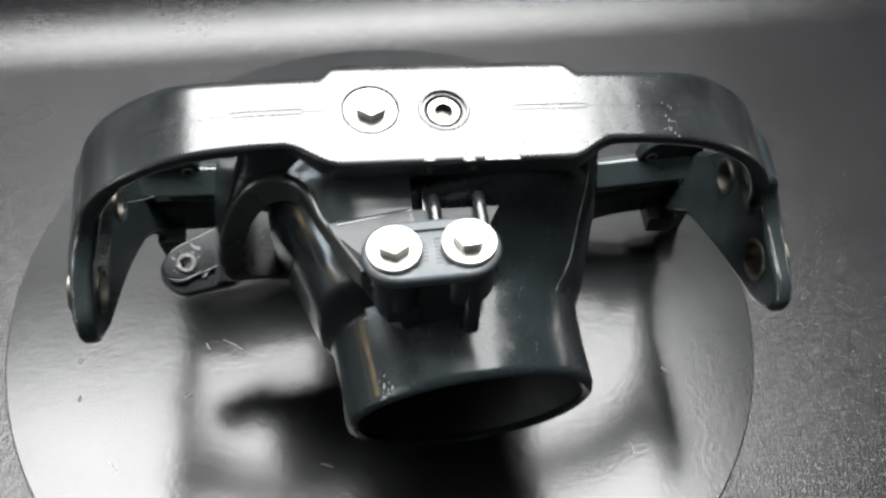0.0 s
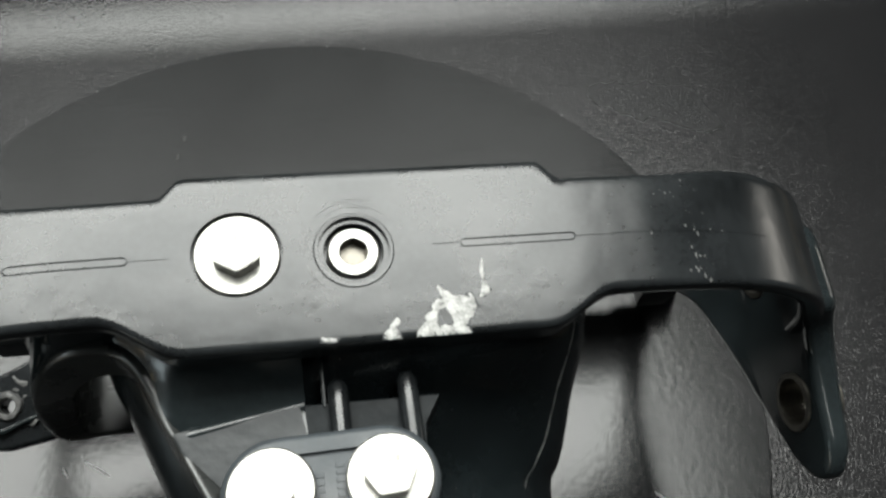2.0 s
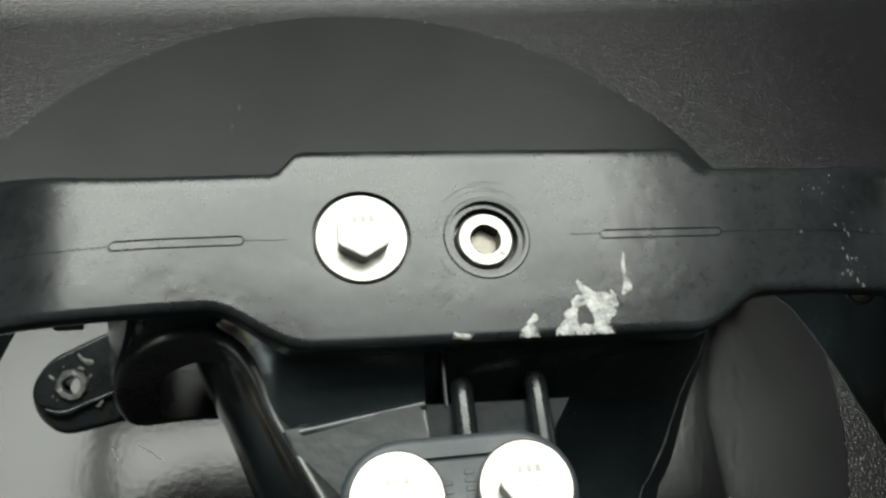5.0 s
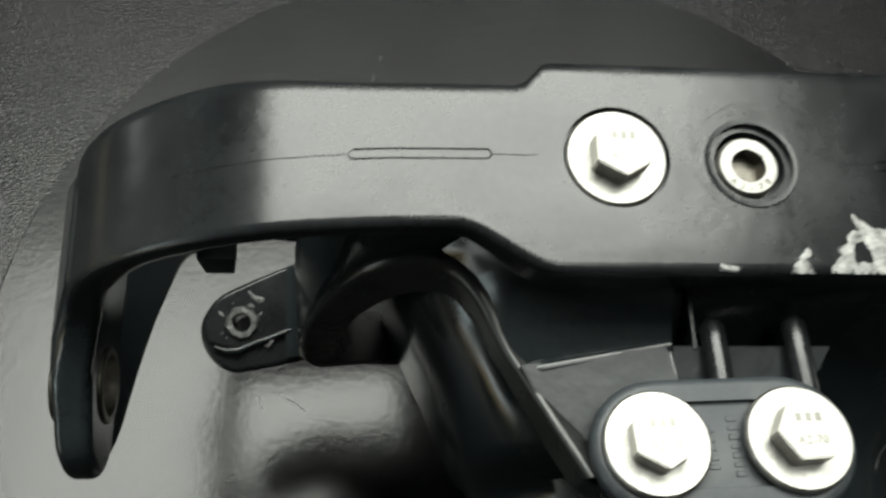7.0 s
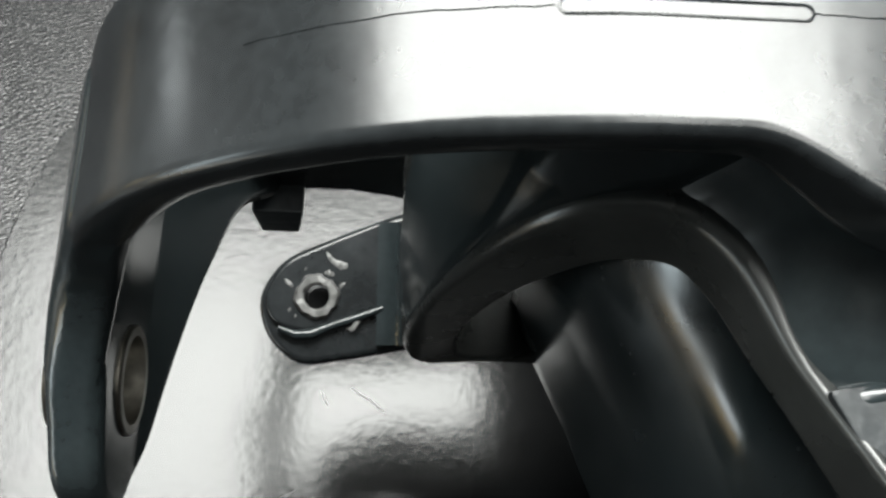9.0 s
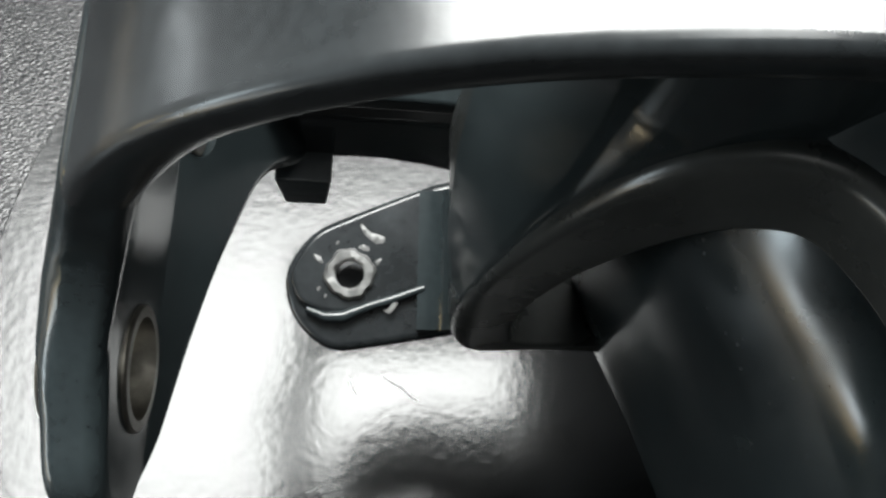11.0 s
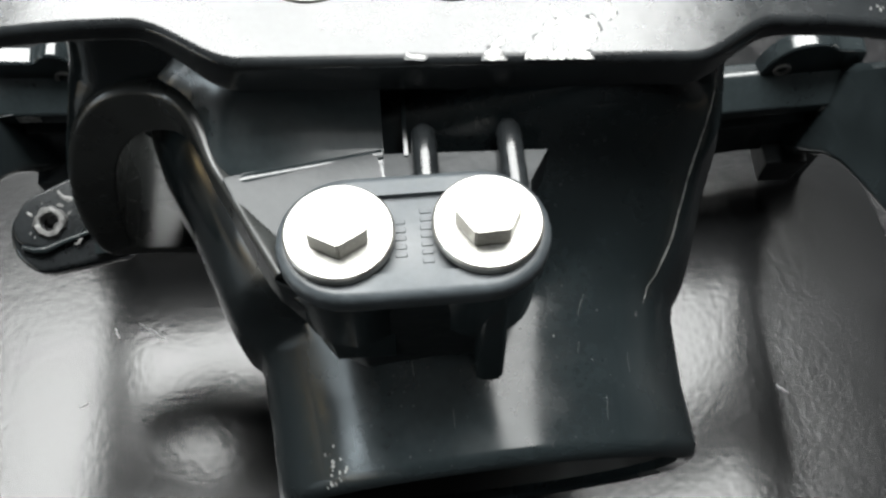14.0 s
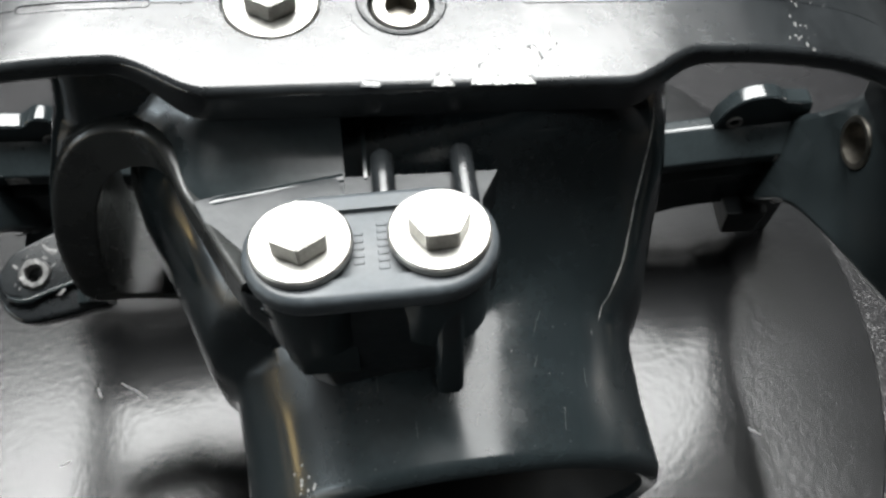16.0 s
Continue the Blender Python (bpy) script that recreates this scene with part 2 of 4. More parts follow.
def block(corners, r=0.0015, seg=2):
    """A solid with eight corners: four of the top in turn, then the four below them."""
    bm = bmesh.new()
    v = [bm.verts.new(p) for p in corners]
    n = len(v) // 2
    bm.faces.new(v[:n])
    bm.faces.new(v[n:][::-1])
    for i in range(n):
        j = (i + 1) % n
        bm.faces.new((v[j], v[i], v[n + i], v[n + j]))
    bmesh.ops.recalc_face_normals(bm, faces=bm.faces)
    if r:
        bmesh.ops.bevel(bm, geom=bm.edges[:], offset=r, segments=seg, affect="EDGES", profile=0.5)
    return bm


def axis_frame(at, along, up=(0, 0, 1)):
    """A frame whose third axis points along."""
    z = Vector(along).normalized()
    x = Vector(up).cross(z)
    x = x.normalized() if x.length > 1e-4 else Vector((1, 0, 0))
    y = z.cross(x)
    return Matrix.Translation(at) @ Matrix((x, y, z)).transposed().to_4x4()


# ---- setting: leatherette sweep and turntable ----
FLOOR = -0.009
rows_y = [(-0.42, 0.0), (-0.2, 0.0), (0.0, 0.0), (0.232, 0.0)]
BEND_Y, BEND_R = 0.232, 0.085
for i in range(1, 17):
    a = radians(72) * i / 16
    rows_y.append((BEND_Y + BEND_R * math.sin(a), BEND_R * (1 - math.cos(a))))
ly, lz = rows_y[-1]
for i in range(1, 4):
    rows_y.append((ly + 0.2 * i * math.cos(radians(72)), lz + 0.2 * i * math.sin(radians(72))))
bm = loft([[(x, y, FLOOR + h) for x in np.linspace(-0.62, 0.62, 9)] for y, h in rows_y], close=False, caps=False)
sweep = part("ground", bm, LEATHER, smooth=0)
tagged(sweep, "grey pebbled leatherette sheet curving up into a backdrop", "backdrop", kind="structure")

WOOD = material("table_wood", (0.16, 0.122, 0.08), 0.4, grain=(6, 120), tint=0.2)
table = join(round_box(-0.10, 0.09, FLOOR - 0.0165, 1.54, 1.04, 0.03, 0.003), *[round_box(x, y, (FLOOR - 0.0315 - 0.8) / 2, 0.05, 0.05, 0.8 + FLOOR - 0.0315, 0.003) for x in (-0.82, 0.62) for y in (-0.38, 0.56)])
tagged(part("table", table, WOOD, smooth=30), "plain wooden table under the leatherette sheet", "table", kind="structure")
# Unseen surfaces close the room; the south one is near black for dark reflections.
for name, lo, hi in (("wall_north", (-2.1, 2.0, -0.8), (4.1, 2.1, 1.7)), ("wall_south", (-2.1, -2.1, -0.8), (4.1, -2.0, 1.7)), ("wall_east", (4.0, -2.0, -0.8), (4.1, 2.0, 1.7)),
                     ("wall_west", (-2.1, -2.0, -0.8), (-2.0, 2.0, 1.7)), ("ceiling", (-2.1, -2.1, 1.7), (4.1, 2.1, 1.8)), ("floor", (-2.1, -2.1, -0.9), (4.1, 2.1, -0.8))):
    mid = [(a + b) / 2 for a, b in zip(lo, hi)]
    size = [b - a for a, b in zip(lo, hi)]
    tagged(part(name, round_box(*mid, *size, r=0), CEILING if name in ("ceiling", "floor") else DIM_WALL if name == "wall_south" else WALL, smooth=0), "plain unseen room surface added round the table", name.split("_")[0], kind="structure")

R_DISC = 0.229
turntable = tagged(empty("turntable", (0.002, -0.0015, FLOOR)), "round satin black turntable lying on grey leatherette", "turntable")
part("platter", lathe([(0, -0.006), (R_DISC - 0.0008, -0.006), (R_DISC, -0.0052), (R_DISC, -0.0008), (R_DISC - 0.0008, 0), (0.15, 0), (0, 0)], Matrix.Translation((0.002, -0.0015, 0)), 160), DISC, turntable, smooth=30)
part("base", lathe([(0, FLOOR), (R_DISC - 0.012, FLOOR), (R_DISC - 0.012, -0.006), (0, -0.006)], Matrix.Translation((0.002, -0.0015, 0)), 96), DARK, turntable, smooth=30)

# ---- the bracket ----
bracket = tagged(empty("motor_bracket", (0.025, -0.05, 0)), "scuffed black cast bracket with bright bolts on a turntable", "bracket")

# frame of the band: first axis along it, second across it to the back, third its outward normal
BAND = pose(0.025, -0.05, 0.207, 0, 3.1, 0) @ pose(0, 0, 0, 9.5, 0, 0)
MID = 0.003
PROFILE = [(0, 0), (30, 0), (60, -0.2), (85, -1), (103, -3.5), (116, -7.5), (128, -13.5), (139, -21), (149, -30), (156.5, -41), (160.5, -49), (163, -57), (165, -66)]


def band_side(a, side):
    """Rear (side 1) or front (side -1) edge of the band, in mm, at a mm along it."""
    def step(x, x0, x1):
        s = min(1, max(0, (x - x0) / (x1 - x0)))
        return s * s * (3 - 2 * s)
    if side > 0:
        return 25 - 5.8 * (step(-a, 48, 55) if a < 0 else step(a, 51, 58)) + 3.6 * step(abs(a), 82, 128)
    return -25.3 + 10.3 * (step(-a, 48, 71) if a < 0 else step(a, 48, 69) * 0.9)


def band_path():
    """Fine stations (a, c, normal a, normal c) in mm from one end to the other."""
    half = []
    for (a0, c0), (a1, c1) in zip(PROFILE, PROFILE[1:]):
        n = 14 if a1 <= 85 else 3
        half += [(a0 + (a1 - a0) * i / n, c0 + (c1 - c0) * i / n) for i in range(n)]
    half.append(PROFILE[-1])
    line = [(-a, c) for a, c in half[:0:-1]] + half
    # soften the corners of the polyline
    for _ in range(3):
        line = [line[0]] + [tuple((np.array(line[i - 1]) + 2 * np.array(line[i]) + np.array(line[i + 1])) / 4) for i in range(1, len(line) - 1)] + [line[-1]]
    out = []
    for i, (a, c) in enumerate(line):
        p, q = np.array(line[max(i - 1, 0)]), np.array(line[min(i + 1, len(line) - 1)])
        t = (q - p) / np.linalg.norm(q - p)
        out.append((a, c, -t[1], t[0]))
    return out


THICK, EDGE = 12.0, 2.6


def band_thick(a):
    """Thick over the saddle, thinner where it bends, thicker again at the arms."""
    def step(x, x0, x1):
        s = min(1, max(0, (x - x0) / (x1 - x0)))
        return s * s * (3 - 2 * s)
    return THICK - 5.6 * step(abs(a), 52, 74) + 3.0 * step(abs(a), 138, 158)


SPLIT = 1.4


def crown(b):
    """How far the band's face rises behind its parting line."""
    return max(0, b - SPLIT) * 0.020


def band_mesh():
    rings = []
    for a, c, na, nc in band_path():
        rear, front = band_side(a, 1), band_side(a, -1)
        top = crown(rear - 3)
        # the rear edge has a shallow chamfer before it rounds off
        back = fillet([(SPLIT, 0), (rear - 3.0, top), (rear, top - 0.55), (rear, -6)], 1.3, 4)
        sec = fillet([(front, 0), (SPLIT, 0), (rear, 0), (rear, -band_thick(a)), (front, -band_thick(a))], EDGE, 4)
        sec = sec[:5] + [(SPLIT, 0)] + back[5:15] + sec[15:]
        rings.append([BAND @ Vector(((a + na * h) / 1000 + MID, b / 1000, (c + nc * h) / 1000)) for b, h in sec])
    return loft(rings)


def on_band(a, b, h=0.0):
    return BAND @ Vector((a / 1000, b / 1000, h / 1000))


def bore_cutter(a, b, r, depth, back=4):
    return lathe([(0, -depth / 1000), (r / 1000, -depth / 1000), (r / 1000, back / 1000), (0, back / 1000)], Matrix.Translation(on_band(a, b)) @ BAND.to_3x3().to_4x4(), 48)


BOLT_A, BOLT_B = (-31.2, 1.6), (-0.4, 0.8)
band = cut(band_mesh(), bore_cutter(*BOLT_A, 12.0, 2.6), bore_cutter(*BOLT_B, 9.6, 1.2), bore_cutter(*BOLT_B, 8.2, 6.5))
band_ob = part("handle_band", band, BAND_PAINT, bracket, "glossy black band with worn paint", smooth=35)

# arms: lugs that reach forward from the ends of the band and back to the rear rail
SIDE = BAND @ Matrix(((0, 0, 1, 0), (1, 0, 0, 0), (0, 1, 0, 0), (0, 0, 0, 1)))
ARM_R = [(-14, -46), (-16, -56), (-25, -64), (-43, -67), (-58, -68), (-67, -75), (-67, -84), (-58, -95), (-39, -106), (-10, -119), (20, -136), (43, -176), (62, -176), (66, -142), (46, -112), (25, -70), (19, -46)]
ARM_L = [(-14, -46), (-17, -60), (-27, -71), (-41, -77), (-50, -80), (-55.5, -90), (-54.5, -101), (-43, -111), (-22, -119), (-2, -128), (28, -147), (43, -176), (62, -176), (66, -142), (46, -112), (25, -72), (19, -46)]
HOLES_R = [(-38, -83, 11.0), (14, -87, 9.5)]
HOLES_L = [(-29, -94, 11.0), (27, -110, 9.5)]


def arm(points, holes, lo, hi):
    mm = [(b / 1000, c / 1000) for b, c in points]
    bm = prism(fillet(mm, 0.012, 5), lo / 1000, hi / 1000, Matrix.Identity(4), 0.0036, 5)
    bm = cut(bm, *[lathe([(0, -0.03), (r / 1000, -0.03), (r / 1000, 0.03), (0, 0.03)], Matrix.Translation((b / 1000, c / 1000, (lo + hi) / 2000)), 40) for b, c, r in holes])
    # the arm leans inwards towards the band, and its lug thins to the tip
    sign, knee = (1 if hi > 0 else -1), (-0.066 if hi > 0 else -0.075)
    for at, way in (((0, knee, 0), (0, 1, 0)), ((0, -0.105, 0), (0, 1, 0)), ((-0.02, 0, 0), (1, 0, 0))):
        bmesh.ops.bisect_plane(bm, geom=bm.verts[:] + bm.edges[:] + bm.faces[:], plane_co=at, plane_no=way)
    bmesh.ops.triangulate(bm, faces=bm.faces[:])
    for v in bm.verts:
        v.co.z -= sign * (0.13 if sign > 0 else 0.28) * max(0, -0.105 - v.co.y)
        far = min(1, max(0, (sign * v.co.z - min(abs(lo), abs(hi)) / 1000) / 0.0115))
        v.co.z += 0.3 * max(0, v.co.x - 0.022) * (sign > 0)
        v.co.z -= sign * (max(0, v.co.y - knee) * 0.36 + max(0, -0.02 - v.co.x) * 0.07 * far)
    bm.transform(SIDE)
    return bm


for points, holes, lo, hi, outer in ((ARM_R, HOLES_R, 163.5, 175, 1), (ARM_L, HOLES_L, -167.5, -156, -1)):
    a = part("arm", arm(points, holes, lo, hi), PAINT, bracket, smooth=35)
    for b, c, r in holes:
        lean = 0.28 * max(0, -0.105 - c / 1000) * (1 if hi > 0 else -1)
        m = SIDE @ Matrix.Translation((b / 1000, c / 1000, lo / 1000 - lean))
        d, r = (hi - lo) / 1000, r / 1000
        z0, z1 = (-0.0008, d + 0.002) if outer > 0 else (-0.002, d + 0.0008)
        part("bushing", lathe([(r - 0.0022, z0), (r - 0.0004, z0), (r, z0 + 0.0004), (r, z1 - 0.0004), (r - 0.0004, z1), (r - 0.0022, z1), (r - 0.0022, z0)], m, 40), BRONZE, a, "worn metal bushing", smooth=30)

# rear rail between the arms
# along the rail: height of its lip and of its lower edge
RAIL_TOP = [(-152, -134), (-110, -134.5), (-60, -139), (60, -145), (118, -144.5), (145, -140.5), (178, -137)]
RAIL_LOW = [(-152, -183), (-140, -179), (-127, -176.5), (-116, -176.5), (-103, -180), (-88, -187), (100, -200), (115, -192), (127, -186), (140, -181), (156, -178.5), (178, -178)]
rows = []
for a in [-152 + 6 * k for k in range(56)]:
    t, w = np.interp(a, *zip(*RAIL_TOP)), np.interp(a, *zip(*RAIL_LOW))
    sec = fillet([(44, t), (44, t - 6), (52, t - 7.5), (52, t - 14), (46, t - 17), (46, w), (62, w), (62, t + 7), (56, t + 8)], 1.2, 2)
    rows.append([BAND @ Vector((a / 1000, b / 1000, c / 1000)) for b, c in sec])
rail = part("rear_rail", loft(rows), PAINT, bracket, smooth=35)
FACE = BAND @ Matrix(((1, 0, 0, 0), (0, 0, 1, 0), (0, 1, 0, 0), (0, 0, 0, 1)))
LOBES = ([(-115, -140), (-116.5, -123.5), (-119.5, -116.5), (-123.4, -113.5), (-128, -114.5), (-131, -118.5), (-147, -117.5), (-151, -140)], -122.6, -126.5), \
        ([(137, -145), (138.5, -127.5), (141.5, -120), (146.2, -115.5), (152.7, -113.7), (159.5, -114.3), (163, -117.3), (175.5, -118.3), (180, -145)], 145.2, -129.5)
for lobe, ha, hc in LOBES:
    bm = prism(fillet([(a / 1000, c / 1000) for a, c in lobe], 0.003), 0.0550, 0.0630, FACE, 0.0014)
    bm = cut(bm, lathe([(0, -0.05), (0.0024, -0.05), (0.0024, 0.05), (0, 0.05)], FACE @ Matrix.Translation((ha / 1000, hc / 1000, 0.06)), 20))
    part("lobe", bm, PAINT, rail, smooth=40)
    part("eyelet", lathe([(0.0022, 0), (0.0034, 0), (0.0034, 0.0010), (0.0022, 0.0010), (0.0022, 0)], FACE @ Matrix.Translation((ha / 1000, hc / 1000, 0.0542)), 20), GREY, rail)
# gusset where the rail runs into the arm
for g in ([(150, -172), (186, -172), (188, -214), (181, -202), (175, -190), (168, -182.5), (160, -178.8), (150, -178)],):
    part("gusset", prism([(a / 1000, c / 1000) for a, c in g], 0.0465, 0.0600, FACE, 0.0012), PAINT, rail, smooth=40)
for a0, a1 in ((-146, -130), (154, 173)):
    corners = [BAND @ Vector((a / 1000, b / 1000, c / 1000)) for a, b, c in ((a0, 37, -174), (a1, 37, -174), (a1, 58, -174), (a0, 58, -174), (a0 + 2, 36, -190), (a1 - 2, 36, -190), (a1 - 2, 56, -190), (a0 + 2, 56, -190))]
    part("foot", block(corners, 0.001), PAINT_MATT, bracket)
part("stand_boss", lathe([(0, 0), (0.034, 0), (0.036, 0.002), (0.036, 0.06), (0, 0.06)], Matrix.Translation((0.03, -0.03, 0)), 40), PAINT_MATT, bracket)

# neck: short tube opening forward, flaring and rising backwards to the band
RIM_C, RIM_N = Vector((0.033, -0.128, 0.082)), Vector((0.036, -0.978, -0.205)).normalized()
# distance back, edge and rise on the pipe's side, edge and rise on the other side, drop, squareness of the two shoulders
STATIONS = [(0.0, 0.0600, 0.0600, 0.0575, 0.0600, 0.060, 2.0, 2.0), (0.003, 0.0610, 0.0612, 0.0583, 0.0612, 0.061, 2.0, 2.05), (0.02, 0.0617, 0.0608, 0.0568, 0.0608, 0.059, 2.1, 2.2), (0.036, 0.0630, 0.0620, 0.0556, 0.0618, 0.057, 2.3, 2.6),
            (0.0405, 0.0643, 0.0626, 0.0562, 0.0623, 0.058, 2.4, 2.8), (0.0432, 0.0676, 0.0680, 0.0580, 0.0627, 0.059, 2.9, 3.0), (0.046, 0.0690, 0.0718, 0.0596, 0.0633, 0.060, 3.4, 3.1), (0.050, 0.0705, 0.0735, 0.0608, 0.0650, 0.063, 3.7, 3.4), (0.058, 0.0731, 0.0755, 0.0630, 0.0705, 0.066, 4.0, 3.6),
            (0.063, 0.0747, 0.0768, 0.0644, 0.0755, 0.068, 4.1, 3.6), (0.068, 0.0763, 0.0780, 0.0658, 0.0830, 0.070, 4.2, 3.6), (0.073, 0.0783, 0.0790, 0.0673, 0.0930, 0.072, 4.2, 3.6), (0.078, 0.0803, 0.0800, 0.0688, 0.0990, 0.074, 4.2, 3.6), (0.088, 0.0842, 0.0820, 0.0718, 0.0990, 0.078, 4.0, 3.6), (0.098, 0.087, 0.0830, 0.075, 0.098, 0.080, 4.0, 3.6)]


def neck_point(w_b, up_b, w, up, down, power_b, power, c, d):
    """A point of the neck's section in the direction (c, d): its two halves have their own width, rise and squareness."""
    s = min(1, max(0, 0.5 + 2.5 * c))
    s = s * s * (3 - 2 * s)
    q = 2 / ((power_b + (power - power_b) * s) if d > 0 else 2)
    return math.copysign(abs(c) ** q, c) * (w if c > 0 else w_b), math.copysign(abs(d) ** q, d) * ((up_b + (up - up_b) * s) if d > 0 else down)


def ring_at(s, *shape, n=120):
    m = axis_frame(RIM_C - RIM_N * s, RIM_N)
    return [m @ Vector((*neck_point(*shape, math.cos(2 * math.pi * k / n), math.sin(2 * math.pi * k / n)), 0)) for k in range(n)]


outer = [ring_at(*s) for s in STATIONS]
inner = [ring_at(s, *[v - 0.0045 for v in shape[:5]], *shape[5:]) for s, *shape in STATIONS]
lip = [ring_at(-0.0012, 0.0575, 0.0575, 0.0552, 0.0575, 0.0575, 2, 2)]
neck_ob = part("neck", loft(inner[1::-1] + lip + outer, caps=False), NECK_PAINT, bracket, "scuffed and dusty black tube", smooth=50)
# Inner wall coloured near black for the shade inside the tube.
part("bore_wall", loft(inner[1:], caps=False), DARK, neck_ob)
# Near-black disc added across the tube to hold its depth dark.
part("bore_shade_plug", loft([ring_at(s, 0.062, 0.063, 0.058, 0.066, 0.060, 2, 2) for s in (0.06, 0.064)]), DARK, bracket)

# flange beside the neck: a broad oval face round a bore, which runs on as the lip of the roof
# inner edge x, z and its y; crest x, z and its y; radius of the crest
FLANGE = [(-50, 95.5, -49, -50, 92, -49, 0.4), (-57, 97, -49.5, -57, 94.2, -49.5, 0.4), (-63.5, 99, -50.2, -64, 96.8, -50.2, 0.4), (-69.5, 101, -51, -71.5, 98.9, -51.5, 0.5), (-71.3, 104.5, -51, -77.5, 98.0, -51.8, 1.5), (-71.4, 109, -51, -82, 101, -52.5, 4),
          (-71, 114, -51.3, -83.4, 108, -53, 6), (-70.2, 120, -51.8, -82.8, 118, -53.3, 5), (-68.6, 127.5, -52.7, -80.5, 130, -54, 2.5), (-66, 138, -54.4, -77.2, 143, -55.5, 1.8), (-62.8, 149, -56.6, -73.8, 154.5, -57, 2), (-59, 157.5, -58.4, -69.2, 166, -58.2, 2.4),
          (-55, 163.8, -59.6, -63.4, 175.5, -58.8, 2.8), (-51, 167.6, -60.2, -57, 181, -59, 3), (-47.5, 169, -60.8, -51, 183, -59.4, 3), (-43.5, 169.6, -61.4, -46, 183.4, -60.4, 3.2)]
LIP_TOP = [(-42, -62.2, 183.6), (-39, -65.4, 183.8), (-36.4, -69.3, 183.7), (-34.2, -74, 183.2), (-32.2, -79, 182.4), (-30.2, -83, 182), (-28, -86.5, 182), (-22, -99, 183.0), (-15.5, -112, 184.2)]
LIP_LOW = [(-40.6, -62.6, 169.6), (-38.0, -66.0, 169.6), (-35.8, -70, 169.8), (-34.1, -74.5, 170), (-32.4, -79, 170.5), (-30.6, -83, 171), (-28.6, -87, 171), (-23, -99.5, 171), (-17.5, -109, 170)]
rings = []
for ix, iz, iy, cx, cz, cy, r in FLANGE:
    back = -8 if cz < 166 else -8 - 24 * (cz - 166) / 18
    rings.append(([(ix, iy, iz), (cx, cy, cz), (cx, back, cz), (ix, back, iz)], r))
for k, (p, q) in enumerate(zip(LIP_TOP, LIP_LOW)):
    t = Vector(LIP_TOP[min(k + 1, len(LIP_TOP) - 1)]) - Vector(LIP_TOP[max(k - 1, 0)])
    inward = Vector((-t.y, t.x, 0)).normalized() * (12 - 1.6 * min(k, 4.5)) - Vector((0, 0, 0.5 * min(k, 5)))
    p, q = Vector(p), Vector(q)
    rings.append(([q, p, p + inward, q + inward], 3.4))
fine = []
for k in range(len(rings) - 1):
    fine += [([Vector(u).lerp(Vector(v), j / 5) for u, v in zip(rings[k][0], rings[k + 1][0])], rings[k][1] + (rings[k + 1][1] - rings[k][1]) * j / 5) for j in range(5)]
fine.append(([Vector(u) for u in rings[-1][0]], rings[-1][1]))
for _ in range(9):
    fine = fine[:1] + [([(p + 2 * q + w) / 4 for p, q, w in zip(fine[i - 1][0], fine[i][0], fine[i + 1][0])], fine[i][1]) for i in range(1, len(fine) - 1)] + fine[-1:]


def round_corner(a, b, c, r, n):
    u, v = (a - b), (c - b)
    d = min(r, u.length * 0.47, v.length * 0.47)
    p, q = b + u.normalized() * d, b + v.normalized() * d
    return [(1 - j / n) ** 2 * p + 2 * (j / n) * (1 - j / n) * b + (j / n) ** 2 * q for j in range(n + 1)]


flange = [[v / 1000 for v in round_corner(q[3], q[0], q[1], 0.9, 3) + round_corner(q[0], q[1], q[2], r, 8) + [q[2], q[3]]] for q, r in fine]
part("side_flange", loft(flange), FACE_PAINT, bracket, smooth=65)

# Unseen rear of the casting behind the neck, added for the platter's dark reflection
part("hidden_tail", block([(-0.049, -0.030, 0.156), (0.046, -0.030, 0.156), (0.046, 0.004, 0.150), (-0.046, 0.004, 0.150), (-0.049, -0.030, 0.076), (0.046, -0.030, 0.076), (0.046, 0.038, 0.094), (-0.049, 0.038, 0.094)], 0.005, 4), PAINT, bracket, smooth=50)

# cheek between the flange and the band: level slices, height, outer edge in front, front, inner end, outer edge at the back, back
CHEEK = [(104, -81.6, -49.5, -76, -82.5, -40), (112, -82.6, -51.2, -76.5, -83.6, -36), (121, -81.9, -52.6, -77, -83.6, -34), (134, -79.6, -53.9, -75, -82.6, -28), (146, -76.8, -54.9, -71, -80.0, -20), (157, -73.4, -55.8, -66, -77.0, -11), (167, -69.6, -56.5, -60, -74.4, -5),
         (175, -66.8, -57.0, -52, -71.6, -7), (180, -65.0, -57.0, -44, -69.6, -10), (182, -64.2, -56.8, -38, -69.0, -12), (187, -63.4, -56.4, -34, -66.6, -15), (192, -62.8, -55.9, -30, -65, -18), (198, -62.2, -55.2, -26, -63.5, -22)]
rows = []
for z, left, front, right, left_b, back in CHEEK:
    pts = round_corner(Vector((left_b, back, z)), Vector((left, front, z)), Vector((right, front, z)), 11, 10)
    rows.append([v / 1000 for v in pts + [Vector((right, front, z)), Vector((right, back, z)), Vector((left_b + 3, back + 1, z)), Vector((left_b, back, z))]])
part("cheek", loft(rows), PAINT, bracket, smooth=50)

# saddle under the band and the roof that slopes from it to the boss
part("saddle", block([(-0.060, -0.050, 0.197), (0.082, -0.060, 0.190), (0.082, -0.03, 0.194), (-0.062, -0.03, 0.201), (-0.05, -0.050, 0.165), (0.086, -0.058, 0.16), (0.086, -0.03, 0.16), (-0.05, -0.03, 0.165)], 0.002), PAINT, bracket)
